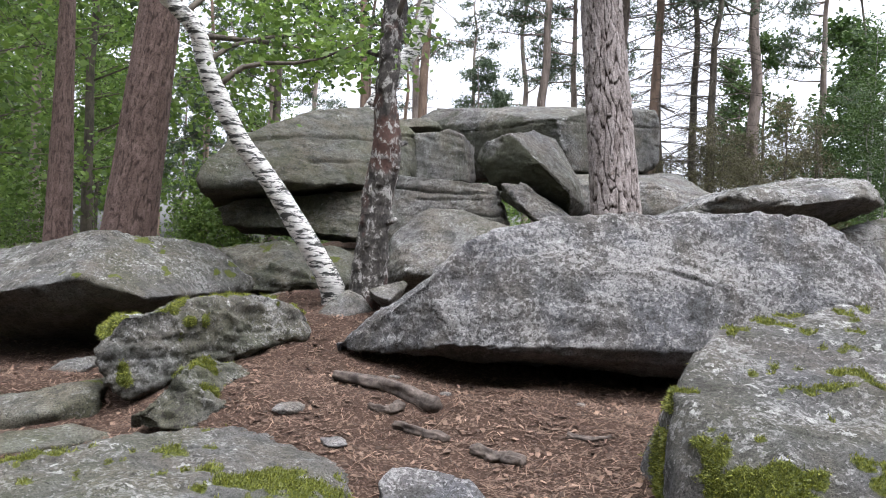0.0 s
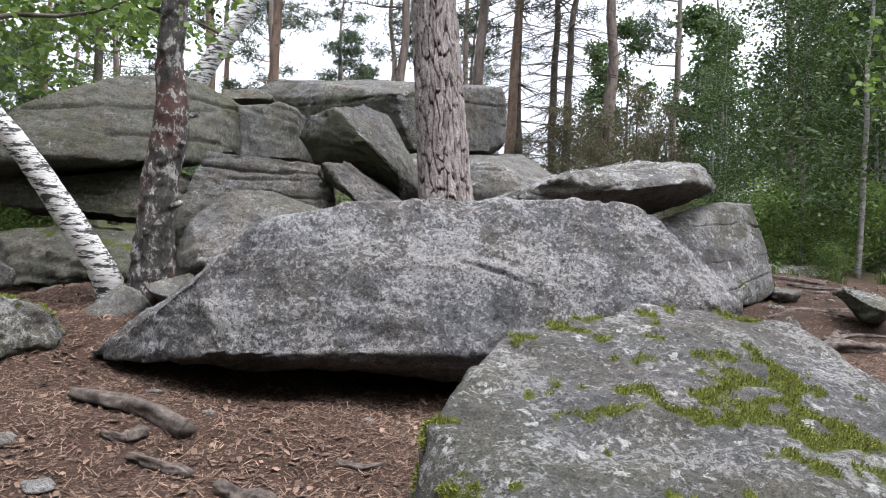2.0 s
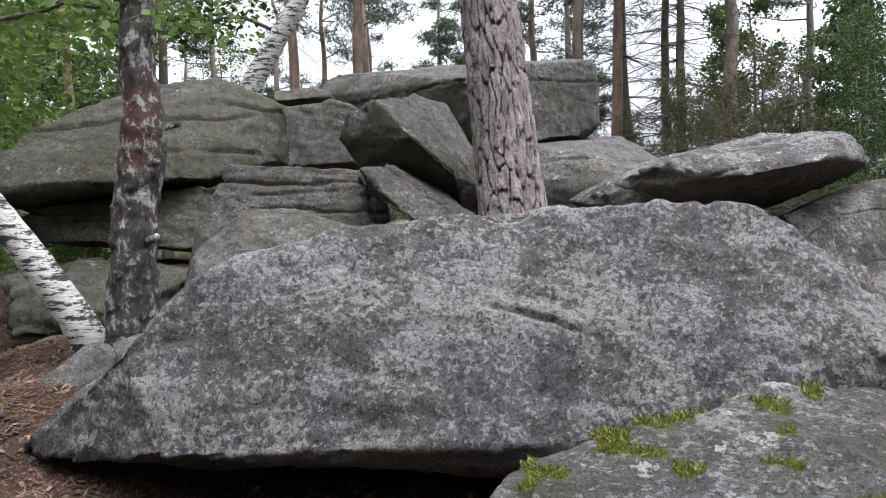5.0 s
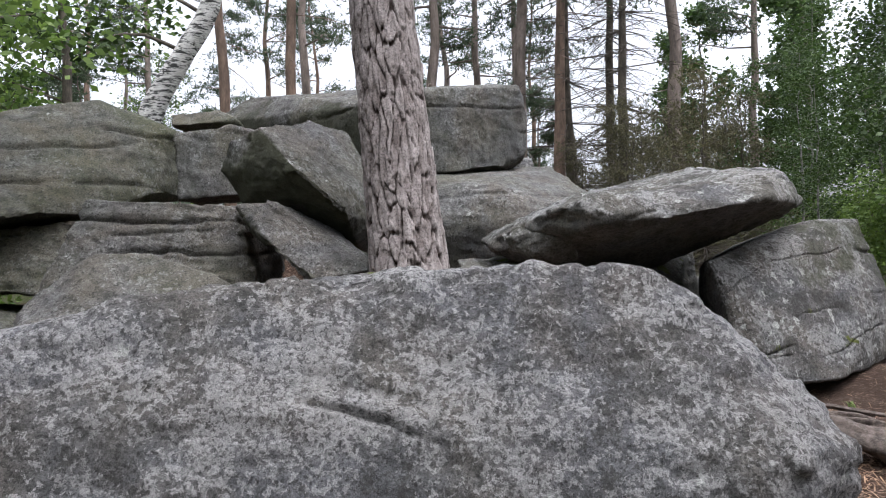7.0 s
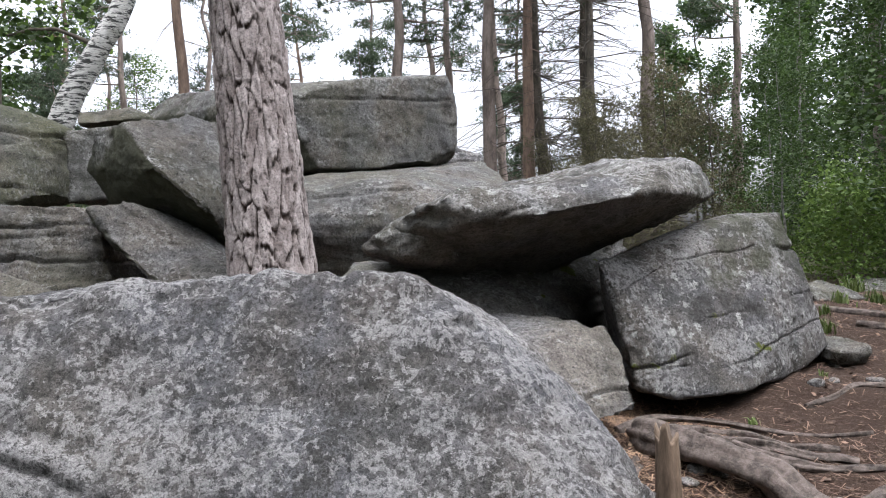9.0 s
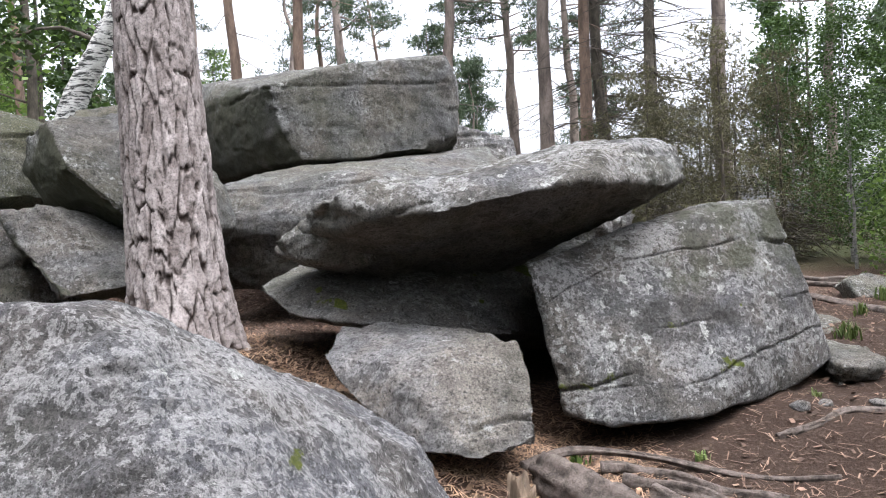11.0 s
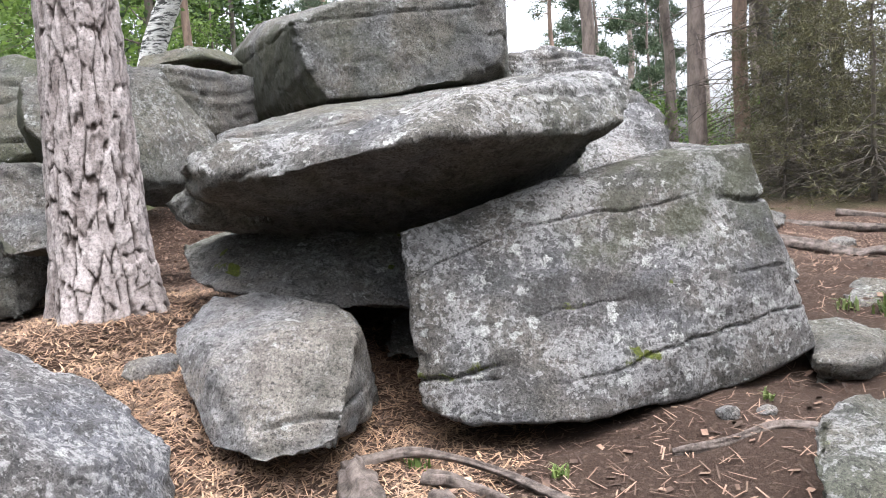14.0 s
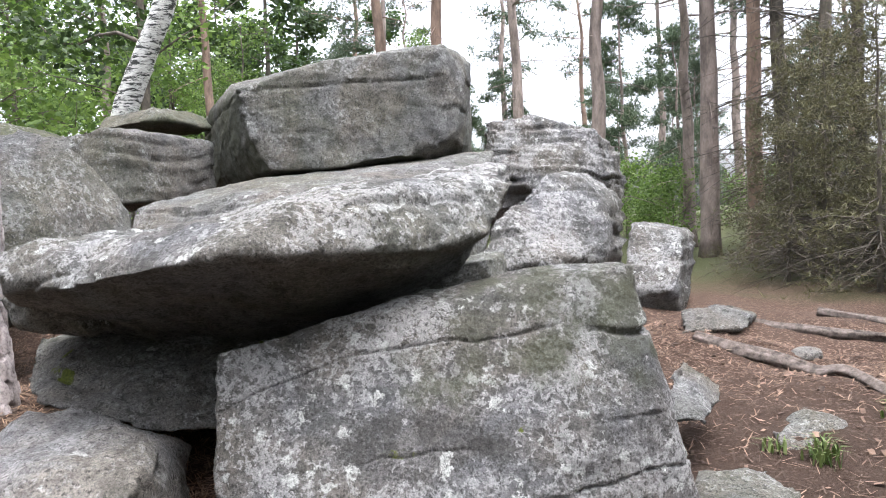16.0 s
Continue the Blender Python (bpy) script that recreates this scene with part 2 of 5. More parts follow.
def ground_material():
    m, n, l, bsdf = material("needle_litter_soil")
    geo = n.new("ShaderNodeNewGeometry")
    pos = geo.outputs["Position"]
    big = tex_noise(n, l, pos, 0.9, 4)
    mid = tex_noise(n, l, pos, 7, 8, 0.7)
    fine = tex_noise(n, l, pos, 60, 8, 0.8, 1.5)
    chips = n.new("ShaderNodeTexVoronoi")
    chips.inputs["Scale"].default_value = 75
    l.new(pos, chips.inputs["Vector"])
    col = blend(n, l, steps(n, l, fine, (0.35, 0.0), (0.65, 1.0)), (0.018, 0.0115, 0.008), (0.11, 0.068, 0.048))
    col = blend(n, l, calc(n, l, "MULTIPLY", steps(n, l, mid, (0.5, 0.0), (0.7, 1.0)), 0.6), col, (0.05, 0.033, 0.024))
    col = blend(n, l, calc(n, l, "MULTIPLY", steps(n, l, chips.outputs["Color"], (0.72, 0.0), (0.8, 1.0)), 0.45), col, (0.27, 0.195, 0.15))
    far = n.new("ShaderNodeVectorMath")
    far.operation = "DISTANCE"
    l.new(pos, far.inputs[0])
    far.inputs[1].default_value = (2.5, 6.0, 0.8)
    rim = steps(n, l, calc(n, l, "ADD", calc(n, l, "MULTIPLY", far.outputs["Value"], 0.035), calc(n, l, "MULTIPLY", big, 0.3)), (0.45, 0.0), (0.6, 1.0))
    col = blend(n, l, calc(n, l, "MULTIPLY", rim, 0.85), col, blend(n, l, fine, (0.025, 0.035, 0.012), (0.07, 0.08, 0.03)))
    bare = n.new("ShaderNodeVectorMath")
    bare.operation = "DISTANCE"
    l.new(pos, bare.inputs[0])
    bare.inputs[1].default_value = (6.0, 8.4, 1.0)
    trod = steps(n, l, calc(n, l, "ADD", calc(n, l, "MULTIPLY", bare.outputs["Value"], 0.2), calc(n, l, "MULTIPLY", calc(n, l, "SUBTRACT", mid, 0.5), 0.6)), (0.3, 1.0), (0.55, 0.0))
    col = blend(n, l, calc(n, l, "MULTIPLY", trod, 0.75), col, blend(n, l, fine, (0.018, 0.012, 0.009), (0.07, 0.047, 0.034)))
    l.new(col, bsdf.inputs["Base Color"])
    bsdf.inputs["Roughness"].default_value = 0.95
    bsdf.inputs["Specular IOR Level"].default_value = 0.15
    bumped(n, l, bsdf, (mid, 0.6, 0.05), (fine, 0.9, 0.02))
    return m


ROCK_GREY = rock_material("lichened_granite", (0.155, 0.156, 0.156), 0.8, 0.68, 0.12, 0.1, 0.65)
ROCK_BROWN = rock_material("weathered_granite", (0.165, 0.163, 0.15), 0.3, 0.4, 0.35, 0.1)
ROCK_GREEN = rock_material("algae_granite", (0.15, 0.15, 0.122), 0.12, 0.4, 0.75, 0.0)
ROCK_MOSSY = rock_material("mossy_granite", (0.12, 0.12, 0.114), 0.5, 0.6, 0.3, 0.55)
ROCK_DAMP = rock_material("damp_mossy_granite", (0.135, 0.135, 0.12), 0.4, 0.5, 0.5, 0.3)
ROCK_SPOT = rock_material("spotted_granite", (0.15, 0.149, 0.143), 0.6, 0.6, 0.2, 0.8, 0.9)
ROCK_PALE = rock_material("smooth_pale_granite", (0.215, 0.212, 0.2), 0.3, 0.2, 0.15, 0.25)
ROCK_CAP = rock_material("crusted_granite", (0.155, 0.156, 0.148), 0.55, 0.55, 0.3, 0.95, 1.0)
PINE_BARK = pine_bark_material("plated_pine_bark", (0.13, 0.103, 0.093), (0.42, 0.375, 0.355))
RUST_BARK = pine_bark_material("reddish_pine_bark", (0.085, 0.056, 0.047), (0.21, 0.15, 0.128))
BIRCH_BARK = birch_bark_material()
FAR_PINE_BARK = plain_material("pine_bark", (0.13, 0.105, 0.09), (0.31, 0.25, 0.215), 7, 0.9, 0.03, stretch=(1, 1, 0.35))
RED_PINE_BARK = plain_material("orange_pine_bark", (0.12, 0.085, 0.065), (0.29, 0.2, 0.15), 6, 0.85, 0.02, stretch=(1, 1, 0.3))
SPRUCE_BARK = plain_material("spruce_bark", (0.05, 0.043, 0.034), (0.15, 0.128, 0.1), 8, 0.9, 0.02, stretch=(1, 1, 0.4))
YOUNG_BIRCH_BARK = plain_material("dull_young_birch_bark", (0.1, 0.095, 0.085), (0.36, 0.35, 0.32), 9, 0.8, 0.01, stretch=(1, 1, 2.5))
DEAD_WOOD = rotten_bark_material()
ROOT_WOOD = plain_material("weathered_root_wood", (0.04, 0.031, 0.025), (0.17, 0.138, 0.118), 18, 0.85, 0.03)
STUMP_WOOD = plain_material("brown_stump_wood", (0.06, 0.042, 0.028), (0.2, 0.145, 0.1), 18, 0.85, 0.01, stretch=(1, 1, 0.2))
LOG_BARK = plain_material("wet_log_bark", (0.035, 0.027, 0.022), (0.13, 0.105, 0.088), 14, 0.85, 0.015)
GROUND = ground_material()
NEEDLES = plain_material("fallen_needles", (0.075, 0.044, 0.03), (0.23, 0.155, 0.11), 6, 0.85, 0, by_piece=0.9)
LEAF = leaf_material("broad_leaf", (0.022, 0.046, 0.011), (0.072, 0.12, 0.026), 0.4)
LEAF_LIGHT = leaf_material("young_leaf", (0.06, 0.11, 0.02), (0.16, 0.24, 0.05), 0.52)
NEEDLE_GREEN = leaf_material("pine_needles", (0.035, 0.06, 0.03), (0.085, 0.12, 0.055), 0.2)
FRESH_NEEDLES = plain_material("fresh_fallen_needles", (0.2, 0.12, 0.07), (0.42, 0.28, 0.18), 6, 0.8, 0, by_piece=0.7)
MOSS_BLADE = leaf_material("moss_blades", (0.05, 0.065, 0.008), (0.24, 0.255, 0.03), 0.2)
DULL_NEEDLE = leaf_material("dry_spruce_needles", (0.058, 0.054, 0.025), (0.135, 0.128, 0.06), 0.35)
GRASS = leaf_material("forest_grass", (0.06, 0.10, 0.02), (0.14, 0.18, 0.05), 0.3)


# ---- mesh helpers ----
def mesh_of(name, verts, faces, mat, smooth=True):
    me = bpy.data.meshes.new(name)
    me.from_pydata(verts, [], faces)
    me.materials.append(mat)
    if smooth:
        me.polygons.foreach_set("use_smooth", [True] * len(me.polygons))
    me.update()
    return me


def part(name, me, parent, label=""):
    ob = new(name, me)
    ob.parent = parent
    return tagged(ob, label)


def tube(points, radii, sides=8, wobble=0.0, seed=0):
    """Rings along a line of points: vertices and faces of a tapered tube with closed ends."""
    pts = [Vector(p) for p in points]
    verts, faces = [], []
    rnd = random.Random(seed)
    side = None
    for i, (p, r) in enumerate(zip(pts, radii)):
        d = (pts[min(i + 1, len(pts) - 1)] - pts[max(i - 1, 0)]).normalized()
        if side is None:
            side = d.orthogonal().normalized()
        side = (side - d * side.dot(d)).normalized()
        other = d.cross(side)
        for k in range(sides):
            a = 2 * math.pi * k / sides
            q = r * (1 + wobble * rnd.uniform(-1, 1))
            verts.append(p + side * (q * math.cos(a)) + other * (q * math.sin(a)))
    for i in range(len(pts) - 1):
        for k in range(sides):
            a, b = i * sides + k, i * sides + (k + 1) % sides
            faces.append((a, b, b + sides, a + sides))
    faces.append(tuple(range(sides - 1, -1, -1)))
    faces.append(tuple(len(verts) - sides + k for k in range(sides)))
    return verts, faces


def joined(pieces):
    verts, faces = [], []
    for v, f in pieces:
        o = len(verts)
        verts += v
        faces += [tuple(i + o for i in q) for q in f]
    return verts, faces


def curve_points(points, n):
    """A smooth line of n points through the given ones."""
    P = [Vector(p) for p in points]
    P = [P[0] * 2 - P[1]] + P + [P[-1] * 2 - P[-2]]
    out, last = [], len(P) - 3
    for i in range(n):
        u = i / (n - 1) * last
        k = min(int(u), last - 1)
        t = u - k
        a, b, c, d = P[k:k + 4]
        out.append(0.5 * ((2 * b) + (c - a) * t + (2 * a - 5 * b + 4 * c - d) * t * t + (3 * b - a - 3 * c + d) * t ** 3))
    return out


# ---- ground ----
HEIGHTS = [(0, 0, 0.0), (0, -4, -0.2), (-4, 0, 0.0), (5, 0, 0.2), (1.4, 2.2, 0.3), (-1.5, 3, 0.25), (-2.5, 4.3, 0.33), (0, 3.4, 0.35), (0, 4.2, 0.45),
           (0.5, 5.2, 0.62), (-0.63, 5.04, 0.66), (2.2, 5.3, 0.6), (1.2, 5.9, 0.6), (2.6, 5.9, 0.6), (-0.8, 6.6, 1.02), (-1.6, 6.4, 0.85), (-3, 5.8, 0.6), (-1, 7.3, 1.1), (1.85, 8.0, 1.5), (2.8, 7.6, 1.25),
           (1.0, 7.0, 1.2), (0.9, 8.7, 1.25), (1.2, 9.3, 1.4), (4.2, 7.4, 0.9), (3.9, 6.3, 0.72), (4.6, 4.2, 0.5), (5.8, 5.5, 0.75), (5.5, 8.4, 1.02), (5.85, 9.0, 1.12), (5.8, 9.8, 1.19), (6.1, 10.7, 1.3)]
HILLS = [(5.3, 11.6, 1.4), (8, 10, 1.1), (8, 14, 1.3), (3, 12, 1.8), (0, 12, 2.0), (-3.5, 8.5, 1.0), (-6, 9, 0.9), (-6, 5, 0.5)]
GP = np.array(HEIGHTS + HILLS)


def ground_height(x, y):
    x, y = np.atleast_1d(np.asarray(x, float)), np.atleast_1d(np.asarray(y, float))
    w = 1.0 / ((x[:, None] - GP[:, 0]) ** 2 + (y[:, None] - GP[:, 1]) ** 2 + 0.25) ** 1.6
    z = (w * GP[:, 2]).sum(1) / w.sum(1)
    far = np.clip((np.hypot(x - 2, y - 6) - 7) / 10, 0, 1)
    z = z * (1 - far) + far * (0.9 + 0.025 * np.clip(y, -30, 40))
    p = np.stack([x, y, 0 * x], 1)
    return z + 0.05 * soft_noise(p * 0.8, 3) + 0.025 * soft_noise(p * 2.6, 4) + 0.012 * soft_noise(p * 8, 5) * (1 - far)


def gz(x, y):
    return float(ground_height(x, y)[0])


def build_ground():
    def spread(lo, hi, step, reach):
        mid = list(np.arange(lo, hi, step))
        out, d = [], step
        v = hi
        while v < reach:
            out.append(v)
            d *= 1.25
            v += d
        out.append(reach)
        low, d, v = [], step, lo
        while v > -reach:
            d *= 1.25
            v -= d
            low.append(v)
        return np.array(low[::-1] + mid + out)
    xs, ys = spread(-4.0, 7.5, 0.05, 600), spread(0.5, 12.0, 0.05, 600)
    X, Y = np.meshgrid(xs, ys)
    z = np.concatenate([ground_height(a, b) for a, b in zip(X, Y)])
    verts = np.stack([X.ravel(), Y.ravel(), z], 1)
    w, h = len(xs), len(ys)
    idx = np.arange(w * h).reshape(h, w)
    faces = np.stack([idx[:-1, :-1].ravel(), idx[:-1, 1:].ravel(), idx[1:, 1:].ravel(), idx[1:, :-1].ravel()], 1)
    ob = new("ground", mesh_of("ground", verts.tolist(), faces.tolist(), GROUND))
    tagged(ob, "sloping forest floor of reddish brown needle litter and soil", "forest floor", kind="structure")


build_ground()

# ---- boulders ----
# rough corner blocks of each rock, rounded and weathered below
BLOCKS = {
    "bb": [(-0.79, 5.66, 0.79), (-0.35, 5.40, 0.79), (0.08, 5.10, 0.90), (0.69, 5.06, 0.93), (1.56, 5.02, 0.95), (-0.12, 5.30, 1.31), (0.23, 5.40, 1.64), (0.72, 5.55, 1.78), (1.21, 5.60, 1.85), (1.85, 5.62, 1.89), (2.70, 5.60, 1.87), (3.04, 5.50, 1.61), (3.33, 5.35, 1.25), (3.03, 5.15, 1.25), (-0.50, 6.20, 0.80), (0.30, 6.50, 1.50), (1.00, 6.60, 1.75), (2.60, 6.50, 1.70), (3.40, 6.40, 1.30), (3.70, 6.30, 0.75), (3.33, 6.80, 1.25), (3.05, 6.82, 1.40), (2.50, 6.75, 1.60), (3.40, 6.80, 0.80), (-0.30, 6.40, 0.74), (3.50, 5.90, 0.66), (3.20, 5.25, 0.66), (2.50, 5.08, 0.78)],
    "fb": [(2.26, 4.40, 1.29), (1.53, 4.10, 1.18), (1.24, 3.75, 1.09), (0.99, 3.35, 0.96), (3.07, 4.40, 1.27), (1.00, 3.90, 0.45), (0.95, 3.00, 0.45), (1.20, 2.55, 0.50), (2.00, 2.20, 0.50), (2.90, 2.30, 0.50), (3.40, 3.20, 0.60), (3.40, 4.00, 0.90), (3.20, 4.70, 0.60), (1.50, 4.75, 0.55), (1.30, 2.90, 0.82), (2.20, 2.75, 0.80), (3.00, 3.00, 0.80)],
    "l1": [(-3.17, 5.60, 1.12), (-3.09, 5.90, 1.26), (-2.58, 5.60, 1.25), (-2.15, 5.75, 1.09), (-1.73, 7.00, 1.11), (-1.71, 7.10, 1.20), (-1.97, 7.10, 1.43), (-2.25, 7.00, 1.52), (-2.77, 6.40, 1.59), (-2.89, 6.20, 1.37), (-2.17, 8.10, 1.23), (-3.27, 7.40, 1.39), (-4.89, 6.80, 1.17), (-2.23, 7.60, 0.81), (-3.97, 5.90, 0.82), (-4.29, 6.20, 1.16), (-2.70, 6.60, 0.70), (-3.60, 6.20, 0.70)],
    "l2": [(-2.10, 4.75, 0.84), (-1.96, 4.80, 1.05), (-1.62, 5.20, 1.14), (-1.24, 5.70, 1.17), (-1.00, 5.85, 1.05), (-0.98, 5.75, 0.89), (-1.45, 5.30, 0.78), (-1.65, 5.00, 0.68), (-1.92, 4.75, 0.54), (-2.06, 4.70, 0.73), (-1.82, 5.70, 1.04), (-1.34, 6.30, 1.07), (-2.26, 5.30, 0.95), (-0.98, 6.15, 0.69), (-1.92, 5.25, 0.44)],
    "l3": [(-1.69, 4.25, 0.59), (-1.51, 4.40, 0.76), (-1.43, 4.95, 0.84), (-1.14, 5.15, 0.70), (-1.10, 5.00, 0.61), (-1.21, 4.50, 0.55), (-1.37, 4.30, 0.47), (-1.66, 4.20, 0.51), (-1.63, 5.25, 0.74), (-1.66, 4.60, 0.41), (-1.10, 5.20, 0.51)],
    "st": [(-1.04, 6.20, 0.88), (-1.04, 6.25, 0.97), (-0.79, 6.45, 1.19), (-0.65, 6.50, 1.13), (-0.61, 6.35, 1.03), (-0.80, 6.20, 0.93), (-0.74, 6.80, 1.14), (-1.04, 6.55, 0.87), (-0.51, 6.55, 0.93)],
    "st2": [(-0.62, 6.30, 1.21), (-0.32, 6.50, 1.29), (-0.28, 6.50, 1.24), (-0.41, 6.20, 1.12), (-0.54, 6.20, 1.16), (-0.32, 6.80, 1.24), (-0.41, 6.40, 0.97), (-0.62, 6.60, 1.11)],
    "ns": [(-1.37, 4.30, 0.47), (-1.11, 4.35, 0.51), (-0.84, 4.30, 0.46), (-0.47, 4.10, 0.40), (-1.69, 4.10, 0.43), (-1.90, 3.70, 0.43), (-0.35, 3.20, 0.42), (-0.50, 2.60, 0.30), (-2.20, 2.60, 0.30), (-2.40, 3.30, 0.45), (-1.20, 2.90, 0.46), (-1.20, 4.50, 0.20), (-2.40, 4.00, 0.20), (-0.30, 3.60, 0.20), (-0.30, 2.80, 0.10)],
    "br": [(-0.26, 3.50, 0.48), (-0.21, 3.60, 0.53), (-0.05, 3.65, 0.52), (0.16, 3.60, 0.48), (0.21, 3.50, 0.44), (-0.20, 3.10, 0.30), (0.30, 3.10, 0.30), (0.30, 3.70, 0.30), (-0.25, 3.70, 0.30)],
    "ll1": [(-2.57, 4.60, 0.44), (-2.48, 4.80, 0.58), (-2.19, 5.00, 0.64), (-2.08, 4.80, 0.56), (-2.34, 4.60, 0.47), (-2.48, 5.30, 0.53), (-2.19, 5.40, 0.59), (-3.17, 4.70, 0.44), (-3.07, 5.20, 0.34), (-2.08, 4.80, 0.36), (-2.57, 4.60, 0.24)],
    "ll2": [(-2.46, 4.00, 0.40), (-2.40, 4.30, 0.44), (-2.09, 4.50, 0.46), (-1.83, 4.40, 0.43), (-1.99, 4.10, 0.42), (-2.23, 4.00, 0.39), (-2.40, 4.50, 0.24), (-1.83, 4.40, 0.23), (-2.66, 4.00, 0.20)],
    "ll3": [(-2.79, 5.50, 0.58), (-2.70, 5.60, 0.65), (-2.50, 5.60, 0.71), (-2.41, 5.40, 0.63), (-2.64, 5.40, 0.58), (-2.70, 6.00, 0.55), (-2.30, 6.00, 0.61), (-2.64, 5.40, 0.38)],
    "c1": [(-2.72, 8.50, 2.26), (-2.69, 8.50, 2.10), (-2.68, 8.70, 2.45), (-2.42, 9.20, 2.84), (-1.70, 10.00, 3.32), (-1.07, 10.20, 3.40), (-1.21, 8.75, 2.24), (-1.98, 8.55, 2.25), (-0.42, 10.00, 2.49), (-0.46, 10.30, 3.14), (-0.91, 10.10, 3.26), (-0.86, 9.20, 2.28), (-2.99, 10.10, 2.00), (-2.92, 10.50, 2.94), (-1.90, 11.40, 3.42), (-0.36, 11.30, 3.14), (-0.32, 10.80, 2.49)],
    "c2": [(-0.46, 10.40, 3.11), (0.02, 10.80, 3.27), (0.23, 10.90, 3.20), (0.27, 10.80, 2.53), (-0.41, 10.30, 2.45), (-0.46, 11.40, 3.11), (0.43, 11.90, 3.20), (0.47, 11.80, 2.53), (-0.41, 11.10, 2.45)],
    "c2b": [(-0.83, 11.60, 3.52), (-0.35, 11.80, 3.60), (-0.10, 11.70, 3.43), (-0.77, 11.40, 3.33), (-0.83, 12.40, 3.47), (-0.35, 12.60, 3.55), (-0.10, 12.50, 3.38), (-0.77, 12.20, 3.28)],
    "c3": [(-2.65, 9.10, 1.95), (-2.55, 9.00, 1.77), (-2.17, 8.90, 1.75), (-0.92, 8.75, 1.64), (-0.99, 9.20, 2.22), (-2.35, 9.05, 2.07), (-2.75, 10.30, 1.95), (-2.65, 10.20, 1.67), (-0.52, 9.75, 1.64), (-0.49, 10.20, 2.22)],
    "c4": [(-0.53, 8.50, 2.36), (-0.40, 8.55, 2.36), (0.56, 8.50, 2.30), (0.60, 8.40, 1.99), (-0.68, 8.40, 1.91), (-0.74, 8.20, 1.64), (0.50, 8.30, 1.79), (-0.63, 10.20, 2.31), (0.66, 9.70, 2.30), (0.70, 9.60, 1.79), (-0.74, 9.40, 1.44), (-0.90, 8.30, 1.20), (0.90, 8.30, 1.30)],
    "c5": [(-0.51, 7.20, 1.32), (-0.49, 7.50, 1.71), (-0.15, 7.70, 1.95), (0.22, 7.70, 1.94), (0.62, 7.60, 1.82), (-0.30, 6.90, 1.34), (-0.60, 7.30, 1.00), (0.90, 7.20, 1.20), (0.80, 7.90, 1.60), (-0.20, 8.30, 1.90), (-0.70, 8.00, 1.40)],
    "c6": [(-2.55, 8.60, 1.48), (-1.92, 8.70, 1.56), (-1.14, 8.55, 1.54), (-0.88, 7.90, 1.36), (-0.99, 7.50, 1.20), (-1.60, 7.80, 1.34), (-1.99, 8.00, 1.32), (-1.98, 7.80, 1.04), (-2.55, 9.60, 1.48), (-0.84, 9.55, 1.54), (-1.98, 8.80, 0.94), (-0.90, 7.70, 1.10), (-0.90, 8.30, 1.10)],
    "c7": [(-1.82, 7.60, 0.94), (-1.74, 7.70, 1.05), (-1.22, 7.30, 1.12), (-1.13, 7.10, 1.03), (-1.44, 7.10, 0.97), (-1.74, 8.10, 1.05), (-1.22, 7.70, 1.12), (-1.44, 7.10, 0.77)],
    "wedge": [(0.35, 8.95, 2.60), (0.42, 8.90, 2.79), (0.70, 8.70, 2.90), (1.01, 9.20, 3.01), (1.29, 9.40, 2.89), (1.56, 9.20, 2.47), (1.58, 8.90, 2.13), (1.40, 8.75, 2.01), (0.97, 8.80, 2.21), (0.51, 8.95, 2.34), (1.02, 8.35, 2.53), (1.35, 8.40, 2.23), (0.42, 9.40, 2.79), (0.70, 9.20, 2.85), (1.68, 9.40, 2.13), (1.07, 9.50, 2.21), (1.55, 9.60, 2.44), (1.55, 9.60, 2.02), (1.43, 9.30, 1.90), (1.30, 9.35, 2.95)],
    "lean": [(0.60, 8.30, 2.28), (0.85, 8.40, 2.29), (1.13, 8.50, 2.13), (1.56, 8.40, 1.87), (1.53, 8.20, 1.80), (1.12, 8.00, 1.74), (0.81, 8.20, 1.97), (0.60, 8.60, 2.18), (0.95, 8.90, 2.29), (1.56, 8.80, 1.87), (1.32, 8.40, 1.64)],
    "tb": [(1.50, 10.90, 3.48), (2.32, 11.20, 3.69), (3.12, 11.60, 3.76), (3.20, 11.90, 3.54), (3.19, 11.70, 3.00), (2.89, 11.40, 2.83), (2.27, 11.10, 2.74), (1.78, 10.95, 2.76), (1.62, 10.90, 3.03), (-0.89, 13.20, 3.61), (-0.53, 12.80, 2.62), (-0.21, 12.90, 3.94), (2.62, 13.20, 2.96), (3.07, 12.30, 2.83), (3.08, 12.40, 3.75), (2.45, 13.40, 4.15), (1.20, 14.00, 3.60), (0.00, 14.20, 3.20)],
    "ub": [(2.16, 9.90, 2.51), (2.57, 9.80, 2.52), (2.78, 9.70, 2.38), (2.72, 9.60, 2.18), (2.19, 9.60, 2.14), (1.32, 9.90, 2.45), (1.47, 9.60, 2.17), (1.87, 10.30, 2.59), (2.36, 10.20, 2.58), (3.80, 10.30, 2.30), (3.90, 10.50, 1.90), (3.50, 11.80, 2.86), (1.60, 11.80, 2.85), (2.60, 13.40, 2.95), (1.00, 13.00, 2.70), (1.30, 10.60, 2.20), (1.40, 9.90, 1.60), (3.60, 9.60, 1.60)],
    "nose": [(2.42, 7.92, 2.01), (2.56, 8.00, 2.13), (2.64, 7.88, 1.87), (2.47, 7.95, 1.90), (2.90, 7.80, 2.10), (2.95, 8.00, 1.84), (2.50, 8.60, 2.05), (2.55, 8.60, 1.85), (3.00, 8.70, 2.10)],
